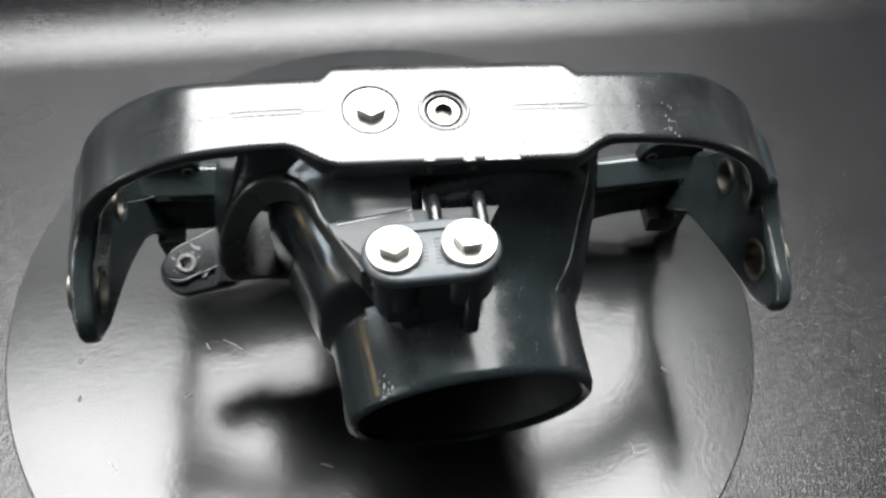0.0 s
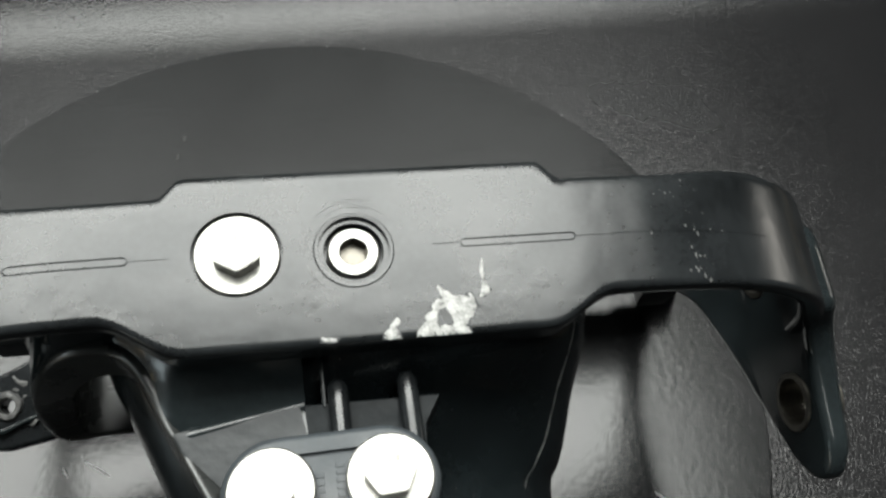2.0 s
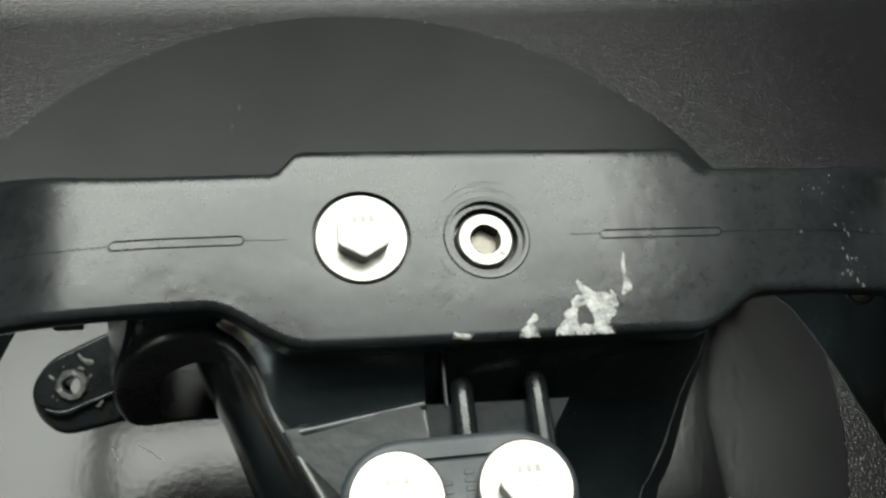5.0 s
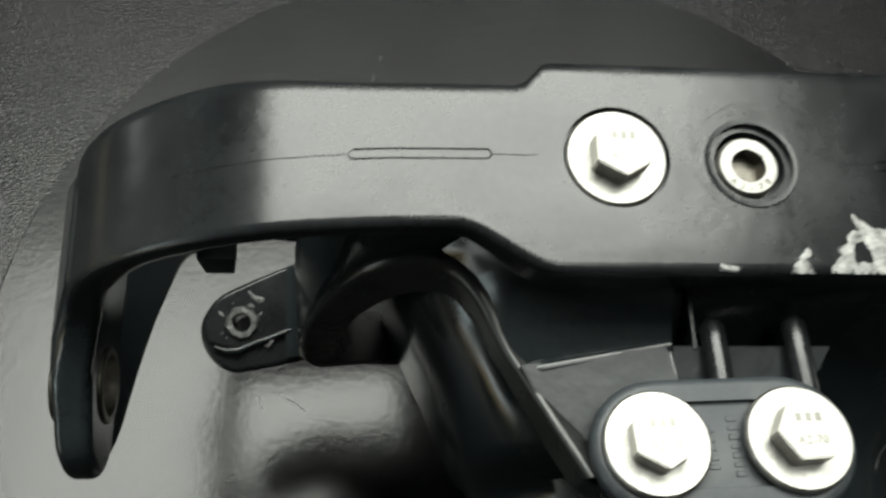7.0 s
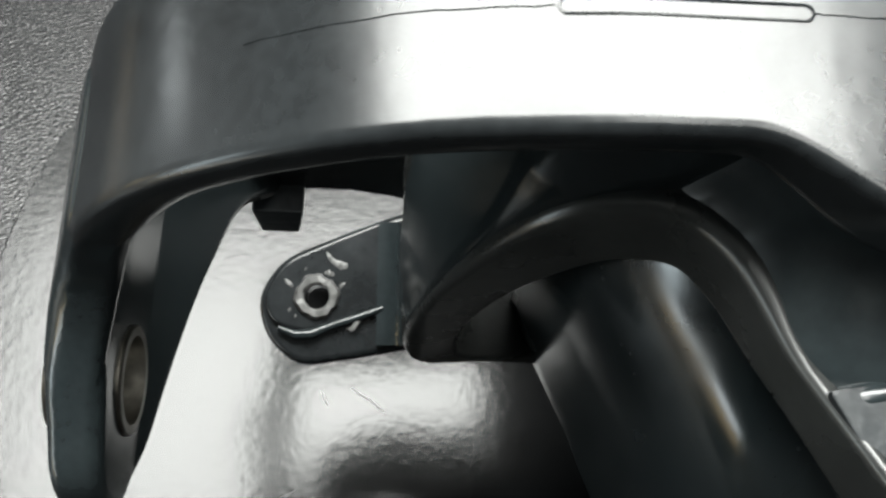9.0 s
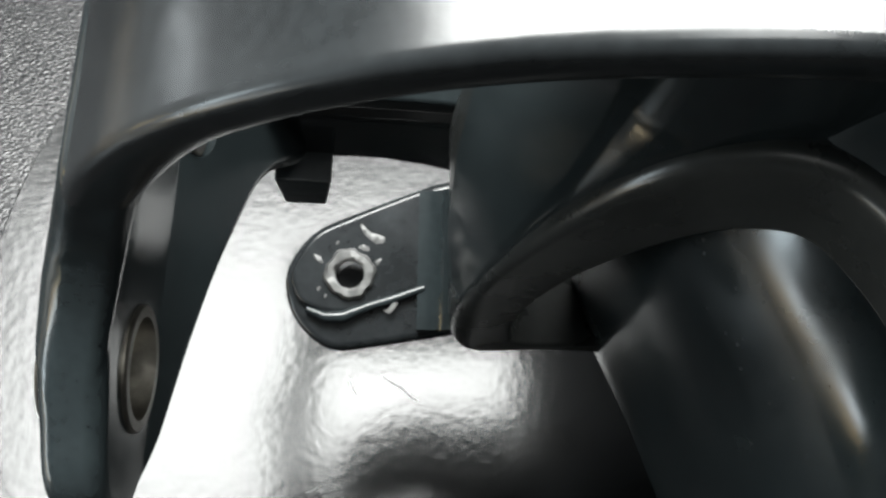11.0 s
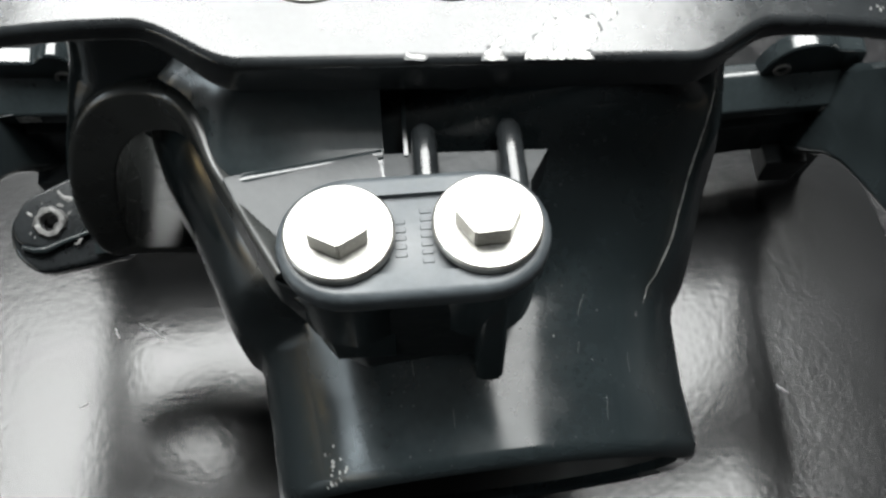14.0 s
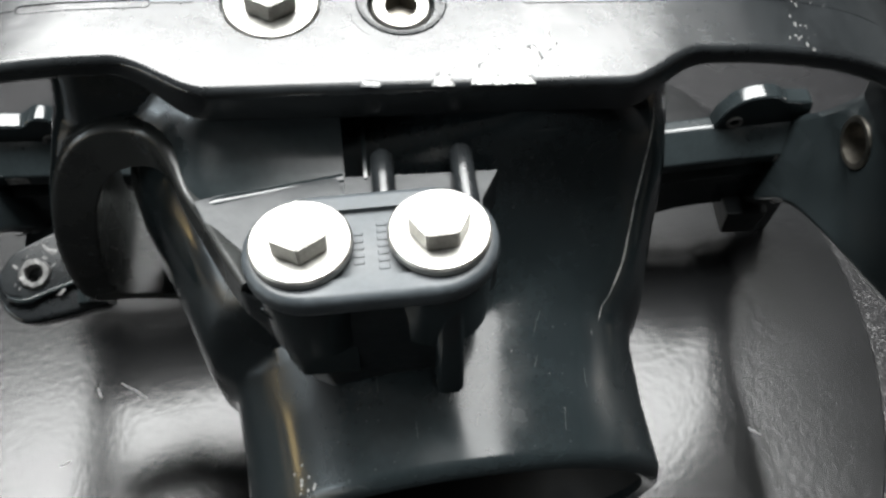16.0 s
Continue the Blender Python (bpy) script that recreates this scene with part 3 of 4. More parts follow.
ROOF_EDGE = [(-0.0490, -0.0520), (-0.0450, -0.0575), (-0.0412, -0.0603), (-0.0382, -0.0634), (-0.0354, -0.0675), (-0.0335, -0.0715), (-0.0318, -0.0766), (-0.0287, -0.0830), (-0.0265, -0.0865), (-0.0205, -0.0990), (-0.0145, -0.1120), (-0.0070, -0.1190)]


def roof_edge(y):
    for (x0, y0), (x1, y1) in zip(ROOF_EDGE, ROOF_EDGE[1:]):
        if y >= y1:
            return x0 + (x1 - x0) * (y - y0) / (y1 - y0)
    return ROOF_EDGE[-1][0]


def roof_top(u, y):
    """Height of the roof: slope from the band, a tight crease, then a shelf that tips forward a little."""
    soft = 0.00060
    crease = -0.0868 + 0.0055 * u
    k = (y - crease) / soft
    ramp = soft * (math.log1p(math.exp(k)) if k < 30 else k)
    # near the arch the slope flattens out
    cap = 0.030 + 0.05 * u
    rise = (0.40 + 0.17 * min(1, 2.5 * u)) * cap * (1 - math.exp(-ramp / cap))
    roll = (0.0032 + 0.24 * max(0, y + 0.080)) * max(0, 1 - u / 0.3) ** 2
    x = roof_edge(y) * (1 - u) + 0.0078 * u
    k = (y - np.interp(x, [-0.045, -0.036, -0.024, -0.010, 0.008], [-0.0460, -0.0550, -0.0670, -0.0725, -0.0738])) / 0.0016
    wall = 1.25 * 0.0016 * (math.log1p(math.exp(k)) if k < 30 else k)
    return min(0.1985, 0.1820 + 0.090 * min(0, y - crease) + rise - roll + wall)


ys = [-0.0535, -0.0555, -0.0575] + [-0.0590 - 0.0011 * k for k in range(18)] + [-0.0805 - 0.0003 * i for i in range(24)] + [-0.092, -0.096, -0.101, -0.106, -0.111, -0.116]
us = [0, 0.02, 0.04, 0.07, 0.1, 0.15, 0.25, 0.4, 0.6, 0.8, 1.0]
rows = []
for y in ys:
    x0, x1 = roof_edge(y), 0.0078
    rows.append([(x0 + (x1 - x0) * u, y, roof_top(u, y)) for u in us] + [(x0 + (x1 - x0) * u, y, 0.175 if u < 0.2 else 0.150) for u in us[::-1]])
part("roof", loft(rows), PAINT, bracket, smooth=50)
BOSS = fillet([(-0.0280, -0.0856), (-0.0160, -0.1118), (-0.0060, -0.1165), (0.0330, -0.1172), (0.0410, -0.1090), (0.0390, -0.0960), (0.0380, -0.0930), (0.0078, -0.0930), (0.0060, -0.0820)], 0.0012, 2)


def boss_ring(z, shrink):
    return [(0.014 + (x - 0.014) * (1 - shrink), -0.1 + (y + 0.1) * (1 - shrink * 0.35), z + 0.090 * (y + 0.093)) for x, y in BOSS]


part("boss", loft([boss_ring(0.1817, 0.03), boss_ring(0.1815, 0.008), boss_ring(0.1806, 0), boss_ring(0.1735, 0), boss_ring(0.170, 0.05), boss_ring(0.140, 0.38)]), PAINT_MATT, bracket, smooth=50)
# rounded bead added along the crease to catch a bright line
glint_ridge = [(x, y, z - 0.0026) for x, y, z in ((0.0074, -0.0815, 0.1828), (-0.010, -0.0842, 0.1828), (-0.0225, -0.0862, 0.1828), (-0.0262, -0.0868, 0.1818))]
part("glint_ridge", tube([Vector(glint_ridge[i]).lerp(Vector(glint_ridge[i + 1]), j / 4) for i in range(len(glint_ridge) - 1) for j in range(4)], 0.0024, 20), PAINT, bracket, smooth=60)
for x in (0.0168, 0.0358):
    part("pin", tube([(x, -0.0772, 0.1838), (x, -0.0777, 0.1842), (x, -0.0788, 0.1845), (x, -0.086, 0.1840), (x, -0.098, 0.1830)], [0.0012, 0.0022, 0.0029, 0.0029, 0.0029], 18), BAND_PAINT, bracket)
# floor of the recess, cut off slantwise at one end
FLOOR_LINE = [(0.0076, -0.0822), (0.0445, -0.0832), (0.0400, -0.0900), (0.0390, -0.1000), (0.0076, -0.1000)]
part("recess_floor", loft([[(x, y, 0.170) for x, y in FLOOR_LINE], [(x, y, 0.1826 + 0.30 * (y + 0.0822)) for x, y in FLOOR_LINE], [(0.014 + (x - 0.014) * 0.99, y - 0.0004, 0.1829 + 0.30 * (y + 0.0822)) for x, y in FLOOR_LINE]]), PAINT_MATT, bracket, smooth=30)
# thin fin beside the recess
part("fin", block([(0.0122, -0.066, 0.1865), (0.0134, -0.066, 0.1865), (0.0134, -0.0835, 0.1830), (0.0122, -0.0835, 0.1830), (0.0122, -0.062, 0.170), (0.0134, -0.062, 0.170), (0.0134, -0.0835, 0.170), (0.0122, -0.0835, 0.170)], 0.0003), PAINT, bracket)
part("front_rib", block([(0.0262, -0.113, 0.180), (0.0325, -0.113, 0.180), (0.0325, -0.1190, 0.179), (0.0262, -0.1190, 0.179), (0.0258, -0.113, 0.142), (0.0327, -0.113, 0.142), (0.0327, -0.1222, 0.142), (0.0258, -0.1222, 0.142)], 0.0024, 4), PAINT, bracket)

# clamp plate with two bolts
def stadium(x0, x1, y, r, n=14):
    return arc(x1, y, r, -90, 90, n) + arc(x0, y, r, 90, 270, n)


PLATE = pose(0.0130, -0.1068, 0.1826, 1, -1, 0)
plate = prism(stadium(-0.0134, 0.0134, 0, 0.0148), 0, 0.0062, PLATE, 0.0022)
plate = cut(plate, round_box(0, 0, 0.0063, 0.020, 0.0185, 0.0030, 0.0008, 2, PLATE))
for x in (-0.0140, 0.0140):
    # round bosses of the casting under the bolts
    part("bolt_boss", lathe([(0, -0.022), (0.0105, -0.022), (0.0122, -0.0205), (0.0132, -0.002), (0.0128, -0.0004), (0, -0.0004)], PLATE @ pose(x, 0, 0), 40), PAINT, bracket, smooth=40)
plate_ob = part("clamp_plate", plate, RUBBER, bracket, "grey clamp plate", smooth=40)
# raised cast characters in its pocket, too worn to read
for row, (x, count, y0) in enumerate(((-0.0028, 5, -0.0046), (0.0026, 7, -0.0062))):
    for k in range(count):
        part("cast_mark", round_box(x, y0 + 0.00195 * k, 0.00479, 0.0024, 0.0011 + 0.0002 * ((k + row) % 2), 0.0004, 0.00015, 1, PLATE), RUBBER, plate_ob)


BOLT_SEATS = {}


def hex_bolt(m, washer_r, turn):
    """A washer with a hexagon head on it, from the seat m upwards."""
    w = part("washer", lathe([(0, 0), (washer_r, 0), (washer_r, 0.0015), (washer_r - 0.0005, 0.002), (0, 0.002)], m, 48), STEEL, bracket, "bright zinc washer", smooth=30)
    bm = bmesh.new()
    bmesh.ops.create_cone(bm, cap_ends=True, segments=6, radius1=0.0068, radius2=0.0068, depth=0.0055)
    bmesh.ops.bevel(bm, geom=bm.edges[:], offset=0.0003, segments=2, affect="EDGES")
    bm.transform(m @ pose(0, 0, 0.00475, 0, 0, turn))
    BOLT_SEATS[part("bolt_head", bm, STEEL, w, "hexagon bolt head", smooth=25).name] = m


hex_bolt(PLATE @ pose(-0.0150, 0, 0.0065), 0.0113, 0)
hex_bolt(PLATE @ pose(0.0150, 0, 0.0065), 0.0113, 32)
hex_bolt(BAND @ pose(BOLT_A[0] / 1000, BOLT_A[1] / 1000, -0.0022), 0.0114, 0)

# socket screw in its bore
m = BAND @ pose(BOLT_B[0] / 1000, BOLT_B[1] / 1000, -0.0065)
cap = lathe([(0, 0), (0.0072, 0), (0.0072, 0.0042), (0.0066, 0.005), (0.0040, 0.005)], m, 36)
head = part("socket_screw", cap, STEEL, bracket, "bright socket head screw sunk in a bore", smooth=30)
bm = bmesh.new()
hexa = [(0.0038 * math.cos(radians(60 * k + 30)), 0.0038 * math.sin(radians(60 * k + 30))) for k in range(6)]
top = [bm.verts.new(m @ Vector((0.0044 * math.cos(radians(60 * k + 30)), 0.0044 * math.sin(radians(60 * k + 30)), 0.0051))) for k in range(6)]
low = [bm.verts.new(m @ Vector((x, y, 0.0012))) for x, y in hexa]
for k in range(6):
    bm.faces.new((top[k], top[(k + 1) % 6], low[(k + 1) % 6], low[k]))
bm.faces.new(low)
part("socket", bm, BRONZE, head, smooth=20)

# ear with a bolt hole
EAR_M = Matrix.Translation((-0.1036, -0.0315, 0.0898)) @ pose(0, 0, 0, 20, 0, 0)
EAR = [(19, 21), (5, 15.5), (-9, 9.5), (-15, 0), (-12.5, -10), (-4.5, -17), (8, -15), (22, -12.5), (24, -12), (24, 22)]
PAD = [(18, 20.2), (5, 14.8), (-8.4, 8.8), (-13.2, 0), (-11, -6.5), (-3, -8.8), (4, -7.2), (9, -5), (18, -1.6)]
ear_hole = lathe([(0, -0.05), (0.0032, -0.05), (0.0032, 0.05), (0, 0.05)], EAR_M, 24)
ear = cut(prism(fillet([(x / 1000, y / 1000) for x, y in EAR], 0.005), -0.010, -0.0015, EAR_M, 0.002), ear_hole)
ear_ob = part("ear", ear, BAND_PAINT, bracket, smooth=40)
pad = cut(prism(fillet([(x / 1000, y / 1000) for x, y in PAD], 0.004), -0.004, 0.0004, EAR_M, 0.0012), lathe([(0, -0.05), (0.0032, -0.05), (0.0032, 0.05), (0, 0.05)], EAR_M, 24))
part("ear_pad", pad, BAND_PAINT, ear_ob, smooth=40)
boss = lathe([(0.0031, -0.002), (0.0031, 0.0017), (0.0036, 0.0021), (0.0048, 0.0020), (0.0054, 0.0012), (0.0057, -0.002), (0.0031, -0.002)], Matrix.Identity(4), 36)
for v in boss.verts:
    far = v.co.xy.length
    if far > 0.004:
        v.co.xy *= 1 + 0.07 * math.sin(7 * math.atan2(v.co.y, v.co.x)) * math.sin(3 * math.atan2(v.co.y, v.co.x) + 1) + random.uniform(-0.03, 0.03)
    if v.co.z > 0.001:
        v.co.z += random.uniform(-0.0003, 0.0003)
boss.transform(EAR_M)
part("ear_boss", boss, GREY, ear_ob, "bare metal ring round the hole")
web = []
for y0 in (-11.5, -5, 2, 9, 15, 18.5):
    hollow = [(14.5 + 7 * math.sin(radians(15 * k)), y0, 0.5 + 7 * (1 - math.cos(radians(15 * k)))) for k in range(7)]
    web.append([EAR_M @ Vector((x / 1000, y / 1000, z / 1000)) for x, y, z in hollow + [(26, y0, 8), (26, y0, -6), (14.5, y0, -6)]])
part("ear_web", loft(web), PAINT, ear_ob, smooth=50)
# raised rim along the lower edge of the pad
rim = [(-9, -7.6), (-5, -9.2), (-1, -9.0), (2.6, -7.4), (4.6, -6.6), (9, -5.2), (16, -2.6)]
part("ear_rim", tube([EAR_M @ Vector((x / 1000, y / 1000, 0.0001)) for x, y in rim], [0.0007, 0.0012, 0.0014, 0.0010, 0.0010, 0.0010, 0.0009], 12), PAINT, ear_ob, smooth=60)

# ---- marks and small details ----
PATH_MM = band_path()


def surface(a, b, h=0.0):
    """Place h mm above the outer face of the band, a mm along and b mm across."""
    a, h = a - MID * 1000, h + crown(b)
    for p, q in zip(PATH_MM, PATH_MM[1:]):
        if p[0] <= a <= q[0]:
            s = (a - p[0]) / (q[0] - p[0] + 1e-9)
            x, c, na, nc = [u + (v - u) * s for u, v in zip(p, q)]
            return BAND @ Vector(((x + na * h) / 1000 + MID, b / 1000, (c + nc * h) / 1000))
    return on_band(a, b, h)


def flake(points, place, mat, parent, label="", h=0.16, jag=0.5, name="paint_chip"):
    """A thin flake of bared metal with a ragged outline; place(p, q, h) lays it on its surface."""
    line = []
    for (x0, y0), (x1, y1) in zip(points, points[1:] + points[:1]):
        n = max(1, int(math.hypot(x1 - x0, y1 - y0) / 0.9))
        for i in range(n):
            line.append((x0 + (x1 - x0) * i / n + random.uniform(-jag, jag) * 0.5, y0 + (y1 - y0) * i / n + random.uniform(-jag, jag) * 0.5))
    bm = bmesh.new()
    f = bm.faces.new([bm.verts.new((x, y, 0)) for x, y in line])
    bmesh.ops.triangulate(bm, faces=[f])
    bmesh.ops.subdivide_edges(bm, edges=bm.edges[:], cuts=1)
    rim = {v for e in bm.edges if len(e.link_faces) == 1 for v in e.verts}
    for v in bm.verts:
        v.co = place(v.co.x, v.co.y, -0.05 if v in rim else h * random.uniform(0.6, 1.2))
    return part(name, bm, mat, parent, label, smooth=60)


def chip(points, jag=0.5, label=""):
    """Bared metal on the band; the matt dark rim round it draws the paint edge's shadow."""
    n = len(points)
    wide = []
    for k in range(n):
        (x0, y0), (x1, y1), (x2, y2) = points[k - 1], points[k], points[(k + 1) % n]
        t = Vector((x2 - x0, y2 - y0)).normalized()
        wide.append((x1 - t.y * 0.38, max(y1 + t.x * 0.38, -25.0)))
    area = sum(points[k - 1][0] * points[k][1] - points[k][0] * points[k - 1][1] for k in range(n))
    if area > 0:
        wide = [(2 * p[0] - w[0], max(2 * p[1] - w[1], -25.0)) for p, w in zip(points, wide)]
    flake(wide, surface, PAINT_MATT, band_ob, h=0.06, jag=0.25, name="paint_edge_shade")
    flake(points, surface, BARE, band_ob, label, h=0.2, jag=jag)


# bared metal on the front edge of the band
chip([(13.7, -25.0), (14.6, -22.8), (16.3, -20.9), (15.7, -19.3), (18.6, -17.4), (18.5, -15.9), (21.1, -15.0), (20.7, -10.6), (23.9, -13.3), (26.3, -14.0), (29.6, -13.7), (31.0, -15.4), (31.6, -17.8), (30.0, -18.6),
       (30.0, -20.3), (28.2, -22.1), (28.6, -25.0), (23.2, -25.0), (23.3, -20.5), (22.4, -17.8), (20.5, -18.5), (20.0, -21.5), (20.6, -25.0)], label="bared metal where paint has chipped off")
chip([(33.8, -4.0), (34.5, -4.7), (34.4, -8.0), (34.5, -10.9), (35.6, -13.7), (33.6, -15.4), (31.8, -15.5), (33.0, -11.3), (33.1, -7.2)], jag=0.3)
chip([(4.8, -25.0), (6.1, -21.7), (7.6, -20.8), (8.8, -18.8), (10.2, -20.1), (9.1, -22.6), (9.9, -25.0)])
chip([(-11.4, -24.3), (-10.8, -22.9), (-9.0, -23.0), (-6.4, -23.7), (-7.2, -24.6)], jag=0.3)
chip([(19.6, -25.0), (20.0, -22.6), (21.6, -22.0), (23.6, -22.8), (23.9, -25.0)], jag=0.4)
# small specks where the band starts to bend
for _ in range(46):
    zone = random.random()
    if zone < 0.42:
        a, b = random.gauss(93, 4.5), random.gauss(11.5, 2.4)
    elif zone < 0.86:
        a, b = random.gauss(99.5, 1.6), random.uniform(-15, 3)
    else:
        a, b = random.uniform(84, 122), random.gauss(1, 0.5)
    r, lean = random.choice((0.14, 0.2, 0.28, 0.4, 0.6)), random.uniform(0.8, 2.4)
    n = random.randint(6, 8)
    flake([(a + r * random.uniform(0.5, 1.2) * math.cos(2 * math.pi * k / n), b + lean * r * random.uniform(0.5, 1.3) * math.sin(2 * math.pi * k / n)) for k in range(n)], surface, GREY, band_ob, h=0.1, jag=0.15)
# worn rings left by a spanner round the bore
for r, a0, a1 in ((12.4, 62, 128), (13.1, 48, 96), (13.9, 84, 140), (14.8, 66, 110), (12.7, 150, 176), (13.3, 196, 232)):
    ring = [surface(BOLT_B[0] + r * math.cos(radians(a0 + (a1 - a0) * i / 14)) * (1 + random.uniform(-0.006, 0.006)), BOLT_B[1] + r * math.sin(radians(a0 + (a1 - a0) * i / 14)), 0.0) for i in range(15)]
    part("scuff", tube(ring, [0.00007 * (0.3 + math.sin(math.pi * (i + 0.5) / 15)) for i in range(15)], 5), GREY, band_ob)
# moulded slot outlines and the parting line of the casting
def bead(points, r):
    return tube([surface(a, b, 0.02) for a, b in points], r / 1000, 6)


def slot_line(a0, a1, b, w=1.1):
    pts = [(a0 + w + (a1 - a0 - 2 * w) * i / 12, b + w) for i in range(13)] + [(a1 - w + w * math.sin(radians(18 * k)), b + w * math.cos(radians(18 * k))) for k in range(1, 10)]
    pts += [(a1 - w - (a1 - a0 - 2 * w) * i / 12, b - w) for i in range(13)] + [(a0 + w - w * math.sin(radians(18 * k)), b - w * math.cos(radians(18 * k))) for k in range(1, 11)]
    return pts


for a0, a1, b in ((-89.6, -59.0, 1.7), (29.0, 62.0, 0.7)):
    part("slot_bead", bead(slot_line(a0, a1, b), 0.21), BAND_PAINT, band_ob)
for a0, a1, b in ((-128, -90, 1.7), (-59, -49, 1.6), (21, 29, 0.9), (62, 128, 0.7)):
    part("parting_line", bead([(a0 + (a1 - a0) * i / 16, b + random.uniform(-0.15, 0.15)) for i in range(17)], 0.10), BAND_PAINT, band_ob)
part("bore_rim", lathe([(0.0096, -0.0002), (0.0097, 0.00025), (0.0106, 0.00030), (0.0112, -0.0002)], BAND @ pose(BOLT_B[0] / 1000, BOLT_B[1] / 1000, 0), 48), BAND_PAINT, band_ob)


# grade marks on the screws
def mark(text, size, m, parent):
    cu = bpy.data.curves.new("mark", "FONT")
    cu.body, cu.size, cu.extrude, cu.align_x, cu.align_y = text, size, 0.00009, "CENTER", "CENTER"
    ob = new("tmp", cu)
    bpy.context.view_layer.update()
    me = bpy.data.meshes.new_from_object(ob.evaluated_get(bpy.context.evaluated_depsgraph_get()))
    bpy.data.objects.remove(ob)
    bm = bmesh.new()
    bm.from_mesh(me)
    bm.transform(m)
    return part("grade_mark", bm, STAMP, parent, smooth=0)


for child in [o for o in scene.objects if o.name.startswith("bolt_head")]:
    m = BOLT_SEATS[child.name]
    mark("A2-70", 0.0026, m @ pose(0, -0.0022, 0.00756), child)
    for k in range(3):
        bar = round_box(-0.002 + 0.002 * k, 0.0026, 0.00752, 0.0013, 0.0018, 0.00016, 0, 1, m)
        part("maker_bar", bar, STAMP, child)
m = BAND @ pose(BOLT_B[0] / 1000, BOLT_B[1] / 1000, -0.0065)
for k, ch in enumerate("A2-70"):
    mark(ch, 0.0021, m @ pose(0, 0, 0, 0, 0, -46 + 23 * k) @ pose(0, -0.0055, 0.00512), head)

# rough flakes round the hole of the ear
def on_ear(x, y, h=0.0):
    return EAR_M @ Vector((x / 1000, y / 1000, (0.4 + h) / 1000))


for shape in ([(1.4, 11.2), (2.6, 11.0), (3.6, 9.6), (4.8, 9.0), (7.2, 8.2), (7.3, 6.9), (5.4, 6.6), (4.2, 7.4), (3.2, 8.4), (2.0, 9.8)], [(-8.3, 3.4), (-7.0, 3.0), (-6.2, 1.6), (-5.7, 2.2), (-6.4, 3.8), (-7.6, 4.2)],
              [(5.6, 1.8), (7.0, 3.2), (6.6, 3.9), (5.3, 2.8)], [(-7.0, -2.6), (-6.2, -2.4), (-6.0, -3.6), (-6.8, -3.8)], [(-5.4, -4.4), (-4.6, -4.2), (-4.8, -5.3), (-5.6, -5.2)], [(-3.4, 6.0), (-2.2, 6.4), (-2.6, 7.2), (-3.6, 6.8)],
              [(1.0, 6.0), (3.8, 5.0), (4.6, 5.6), (2.6, 6.8)], [(8.5, -8.6), (10.6, -6.0), (9.6, -5.6), (7.6, -7.6)]):
    flake(shape, on_ear, GREY, ear_ob, h=0.5, jag=0.55, name="flake")


# scuffs inside the bore of the flange
def on_bore(z, y, h=0.0):
    x = np.interp(z, [f[1] for f in FLANGE[:12]], [f[0] for f in FLANGE[:12]])
    return Vector((x + 0.15 + h, y, z)) / 1000


flange_ob = bpy.data.objects["side_flange"]
for _ in range(22):
    z, y = random.gauss(108, 7), random.gauss(-28, 6)
    r = random.uniform(0.12, 0.4)
    flake([(z + r * random.uniform(0.5, 1.3) * math.cos(k), y + 1.6 * r * random.uniform(0.5, 1.5) * math.sin(k)) for k in (0, 1.2, 2.4, 3.6, 4.8)], on_bore, GREY, flange_ob, h=0.1, jag=0.2)
for z0, y0, z1, y1 in ((118, -38, 100, -22), (122, -34, 108, -20), (112, -40, 95, -30)):
    flake([(z0, y0), (z0 + 0.2, y0 + 0.3), (z1 + 0.2, y1 + 0.3), (z1, y1)], on_bore, GREY, flange_ob, h=0.05, jag=0.15)


# chips and scratches on the neck
def on_neck(angle, back, h=0.0):
    """Place on the neck: degrees round the rim, mm back from it."""
    s = min(0.097, max(0, back / 1000))
    for p, q in zip(STATIONS, STATIONS[1:]):
        if p[0] <= s <= q[0]:
            f = (s - p[0]) / (q[0] - p[0])
            shape = [u + (v - u) * f for u, v in zip(p[1:], q[1:])]
    m = axis_frame(RIM_C - RIM_N * s, RIM_N)
    x, y = neck_point(*shape, math.cos(radians(angle)), math.sin(radians(angle)))
    return m @ Vector((x * (1 + h / 60), y * (1 + h / 60), 0))


for _ in range(16):
    a, s, r = random.gauss(134, 2.2), abs(random.gauss(3, 4)) + 0.6, random.uniform(0.25, 0.8)
    flake([(a + r * random.uniform(0.5, 1.2) * math.cos(k), s + 1.2 * r * random.uniform(0.5, 1.4) * math.sin(k)) for k in (0, 1, 2.1, 3.1, 4.2, 5.2)], on_neck, BARE, neck_ob, h=0.1, jag=0.1)
for _ in range(18):
    a, s, r = random.uniform(48, 92), random.uniform(4, 42), random.uniform(0.07, 0.22)
    flake([(a + r * random.uniform(0.5, 1.2) * math.cos(k), s + 1.5 * r * random.uniform(0.5, 2.4) * math.sin(k)) for k in (0, 1.2, 2.4, 3.6, 4.8)], on_neck, GREY, neck_ob, h=0.08, jag=0.05)
for _ in range(9):
    a, s, da, ds = random.uniform(55, 110), random.uniform(4, 34), random.uniform(-3, 3), random.uniform(2, 9)
    part("scratch", tube([on_neck(a + da * i / 6 + random.uniform(-0.1, 0.1), s + ds * i / 6, 0.01) for i in range(7)], 0.00004, 5), GREY, neck_ob)
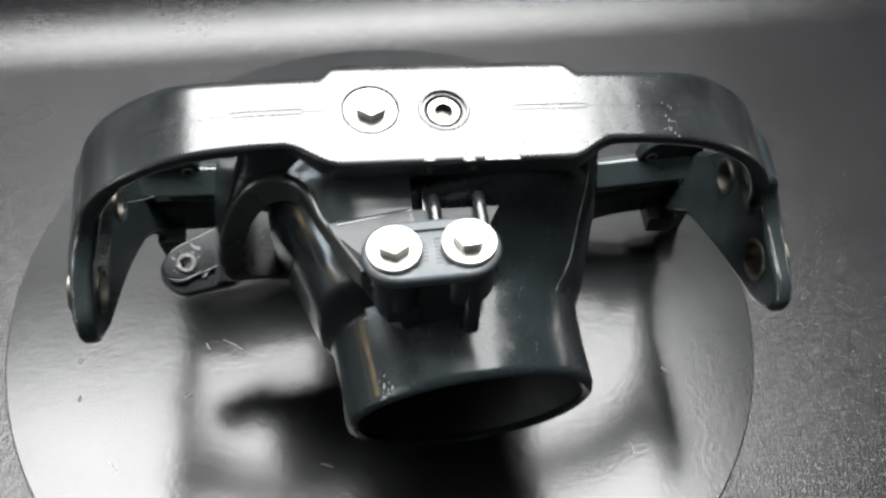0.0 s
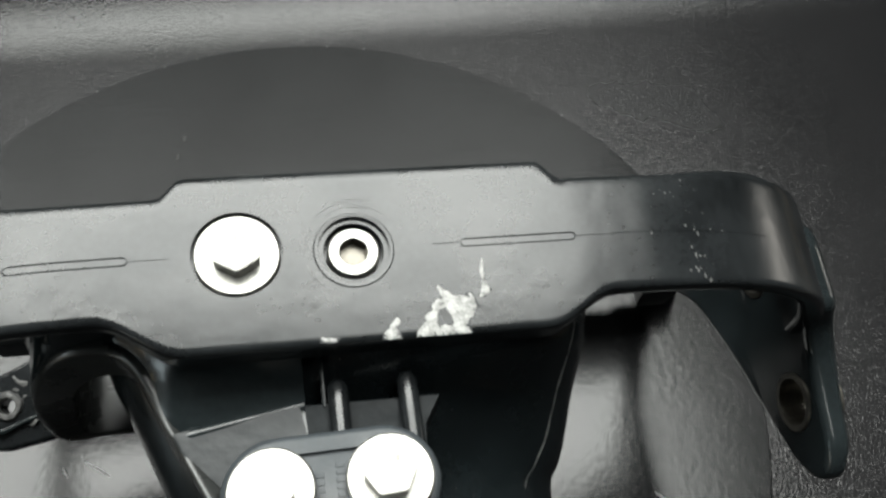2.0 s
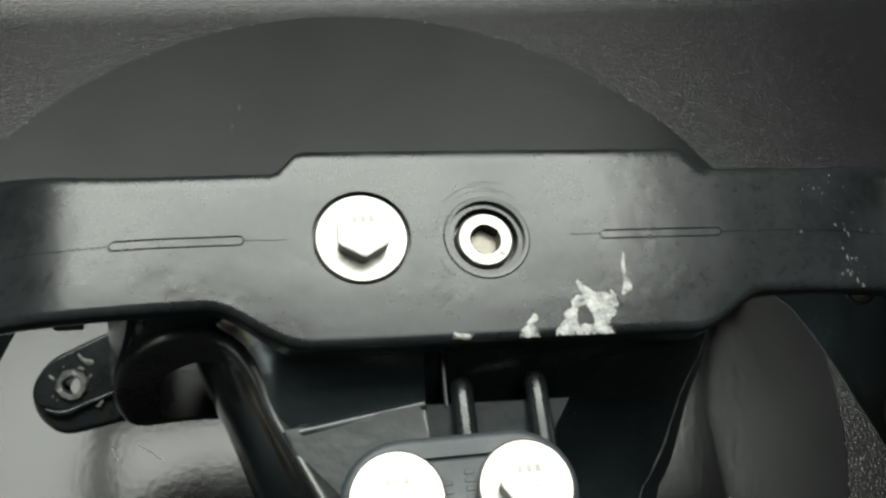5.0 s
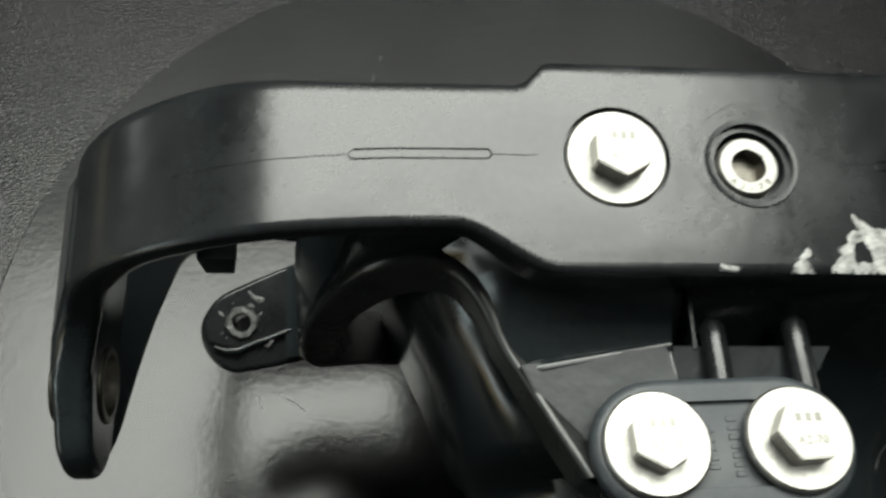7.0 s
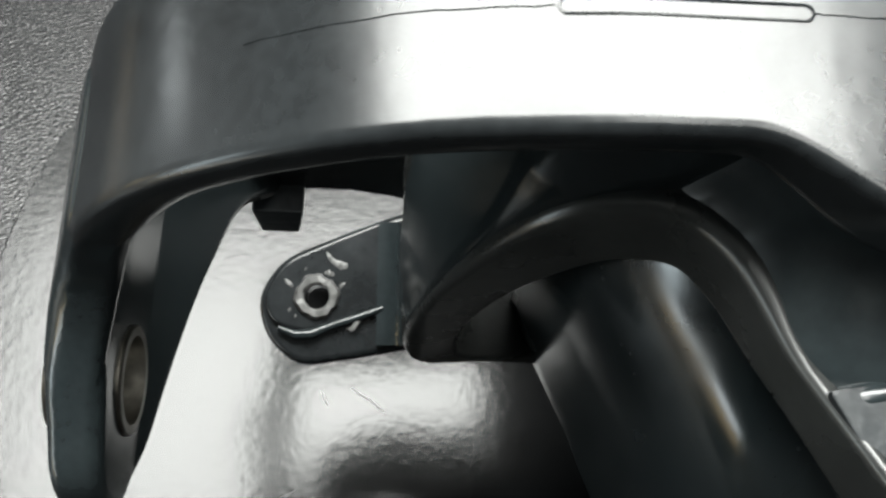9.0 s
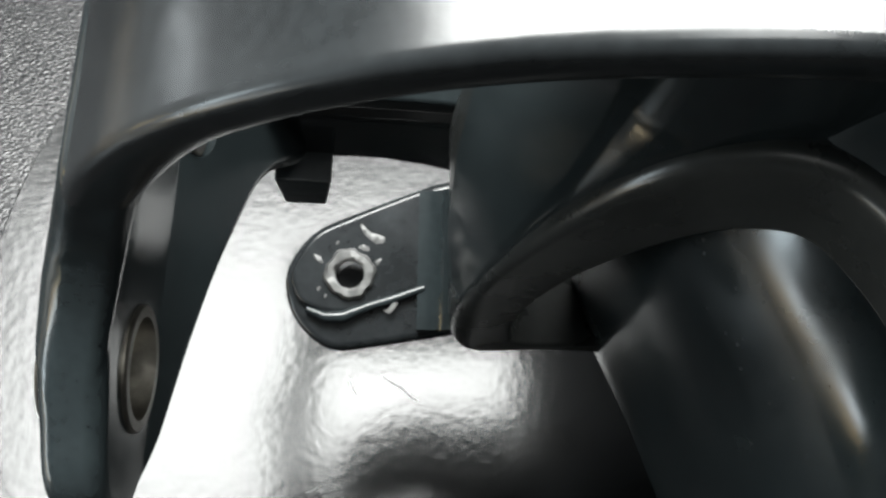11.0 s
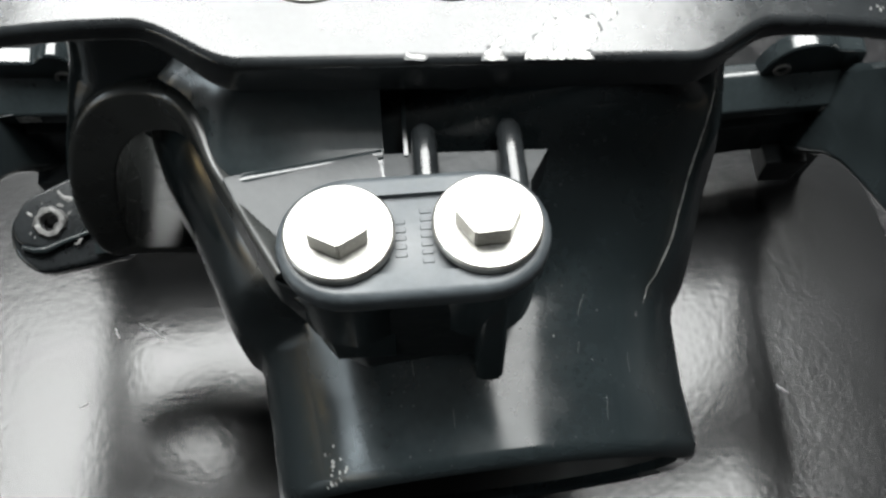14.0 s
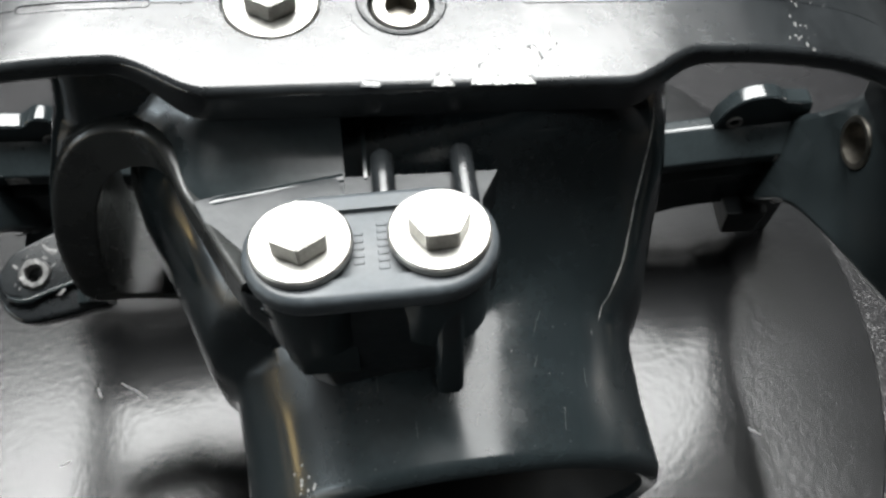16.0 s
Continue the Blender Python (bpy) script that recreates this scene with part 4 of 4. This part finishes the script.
# chipped rear edge of the neck
def worn_line(points, width, mat):
    """A narrow ragged strip of bared metal along a line on the neck (degrees, mm back)."""
    one = [(a + random.uniform(-0.25, 0.25), s) for a, s in points]
    two = [(a - width * math.sin(math.pi * (i + 0.5) / len(points)) * random.uniform(0.5, 1.3), s) for i, (a, s) in enumerate(points)]
    flake(one + two[::-1], on_neck, mat, neck_ob, h=0.12, jag=0.2)


WORN = [(36, 51), (43, 50), (50, 49), (58.7, 48), (67, 46.5), (78, 45), (86, 44)]
worn_line([(np.interp(36 + 2 * i, [s for s, a in WORN], [a for s, a in WORN]), 36 + 2 * i) for i in range(26)], 1.7, BARE)
# small pale flakes near the ends of the rail's lip
def on_rail(p, q, h=0.0):
    return BAND @ Vector((p / 1000, (43.9 - h) / 1000, (np.interp(p, *zip(*RAIL_TOP)) + q) / 1000))


for a in (-137, 168):
    flake([(a - 4, -5), (a - 4, -0.8), (a + 4, -0.8), (a + 4, -4.4)], on_rail, BARE, rail, h=0.12, jag=0.5)


# scratches and dents on the platter
def on_disc(x, y, h=0.0):
    return Vector((x / 1000, y / 1000, h / 1000))


platter = bpy.data.objects["platter"]
SCRATCH = material("scratched_plastic", (0.30, 0.30, 0.30), 0.5, grain=(80, 600))
for x0, y0, x1, y1, w in ((-99.6, -23.7, -88.3, -31.6, 0.35), (-109.7, -25.2, -107.1, -30.2, 0.3), (-160, -96, -155, -103, 0.4), (161, -72, 165, -76, 0.7), (130, -118, 131, -124, 0.3), (-120, -60, -116, -58, 0.2), (-45, -110, -38, -113, 0.2)):
    n = 6
    line = [Vector((x0 + (x1 - x0) * i / n + random.uniform(-0.3, 0.3), y0 + (y1 - y0) * i / n + random.uniform(-0.3, 0.3), 0.02)) / 1000 for i in range(n + 1)]
    part("scratch", tube(line, [w / 1000 * (0.25 + 0.75 * math.sin(math.pi * (i + 0.4) / (n + 0.8))) for i in range(n + 1)], 6), SCRATCH, platter)
for x, y in ((-182, -30), (-180, -55), (-58, 148), (-54, 161)):
    flake([(x + 1.6 * math.cos(k), y + 3 * math.sin(k)) for k in range(6)], on_disc, DARK, platter, h=0.05, jag=0.8, name="smudge")
# nicks along the rim of the platter
for k in range(26):
    a, r = radians(random.uniform(15, 165)), random.uniform(0.35, 0.9)
    x, y = 2 + (R_DISC * 1000 - 0.9) * math.cos(a), -1.5 + (R_DISC * 1000 - 0.9) * math.sin(a)
    flake([(x + r * random.uniform(0.6, 1.5) * math.cos(2 * math.pi * i / 6), y + 0.7 * r * random.uniform(0.6, 1.2) * math.sin(2 * math.pi * i / 6)) for i in range(6)], on_disc, GREY if k % 3 else DARK, platter, h=0.05, jag=0.2, name="nick")
# a hair caught between an arm and the rail
thread = [Vector((-156, 24, -106)).lerp(Vector((-141, 43.4, -132)), i / 12) + Vector((0, 0, -1.2 * math.sin(math.pi * i / 12))) for i in range(13)]
tagged(part("hair", tube([BAND @ (v / 1000) for v in thread], 0.00007, 6), SCRATCH, smooth=60), "fine pale hair caught between black arm and rail", "hair")
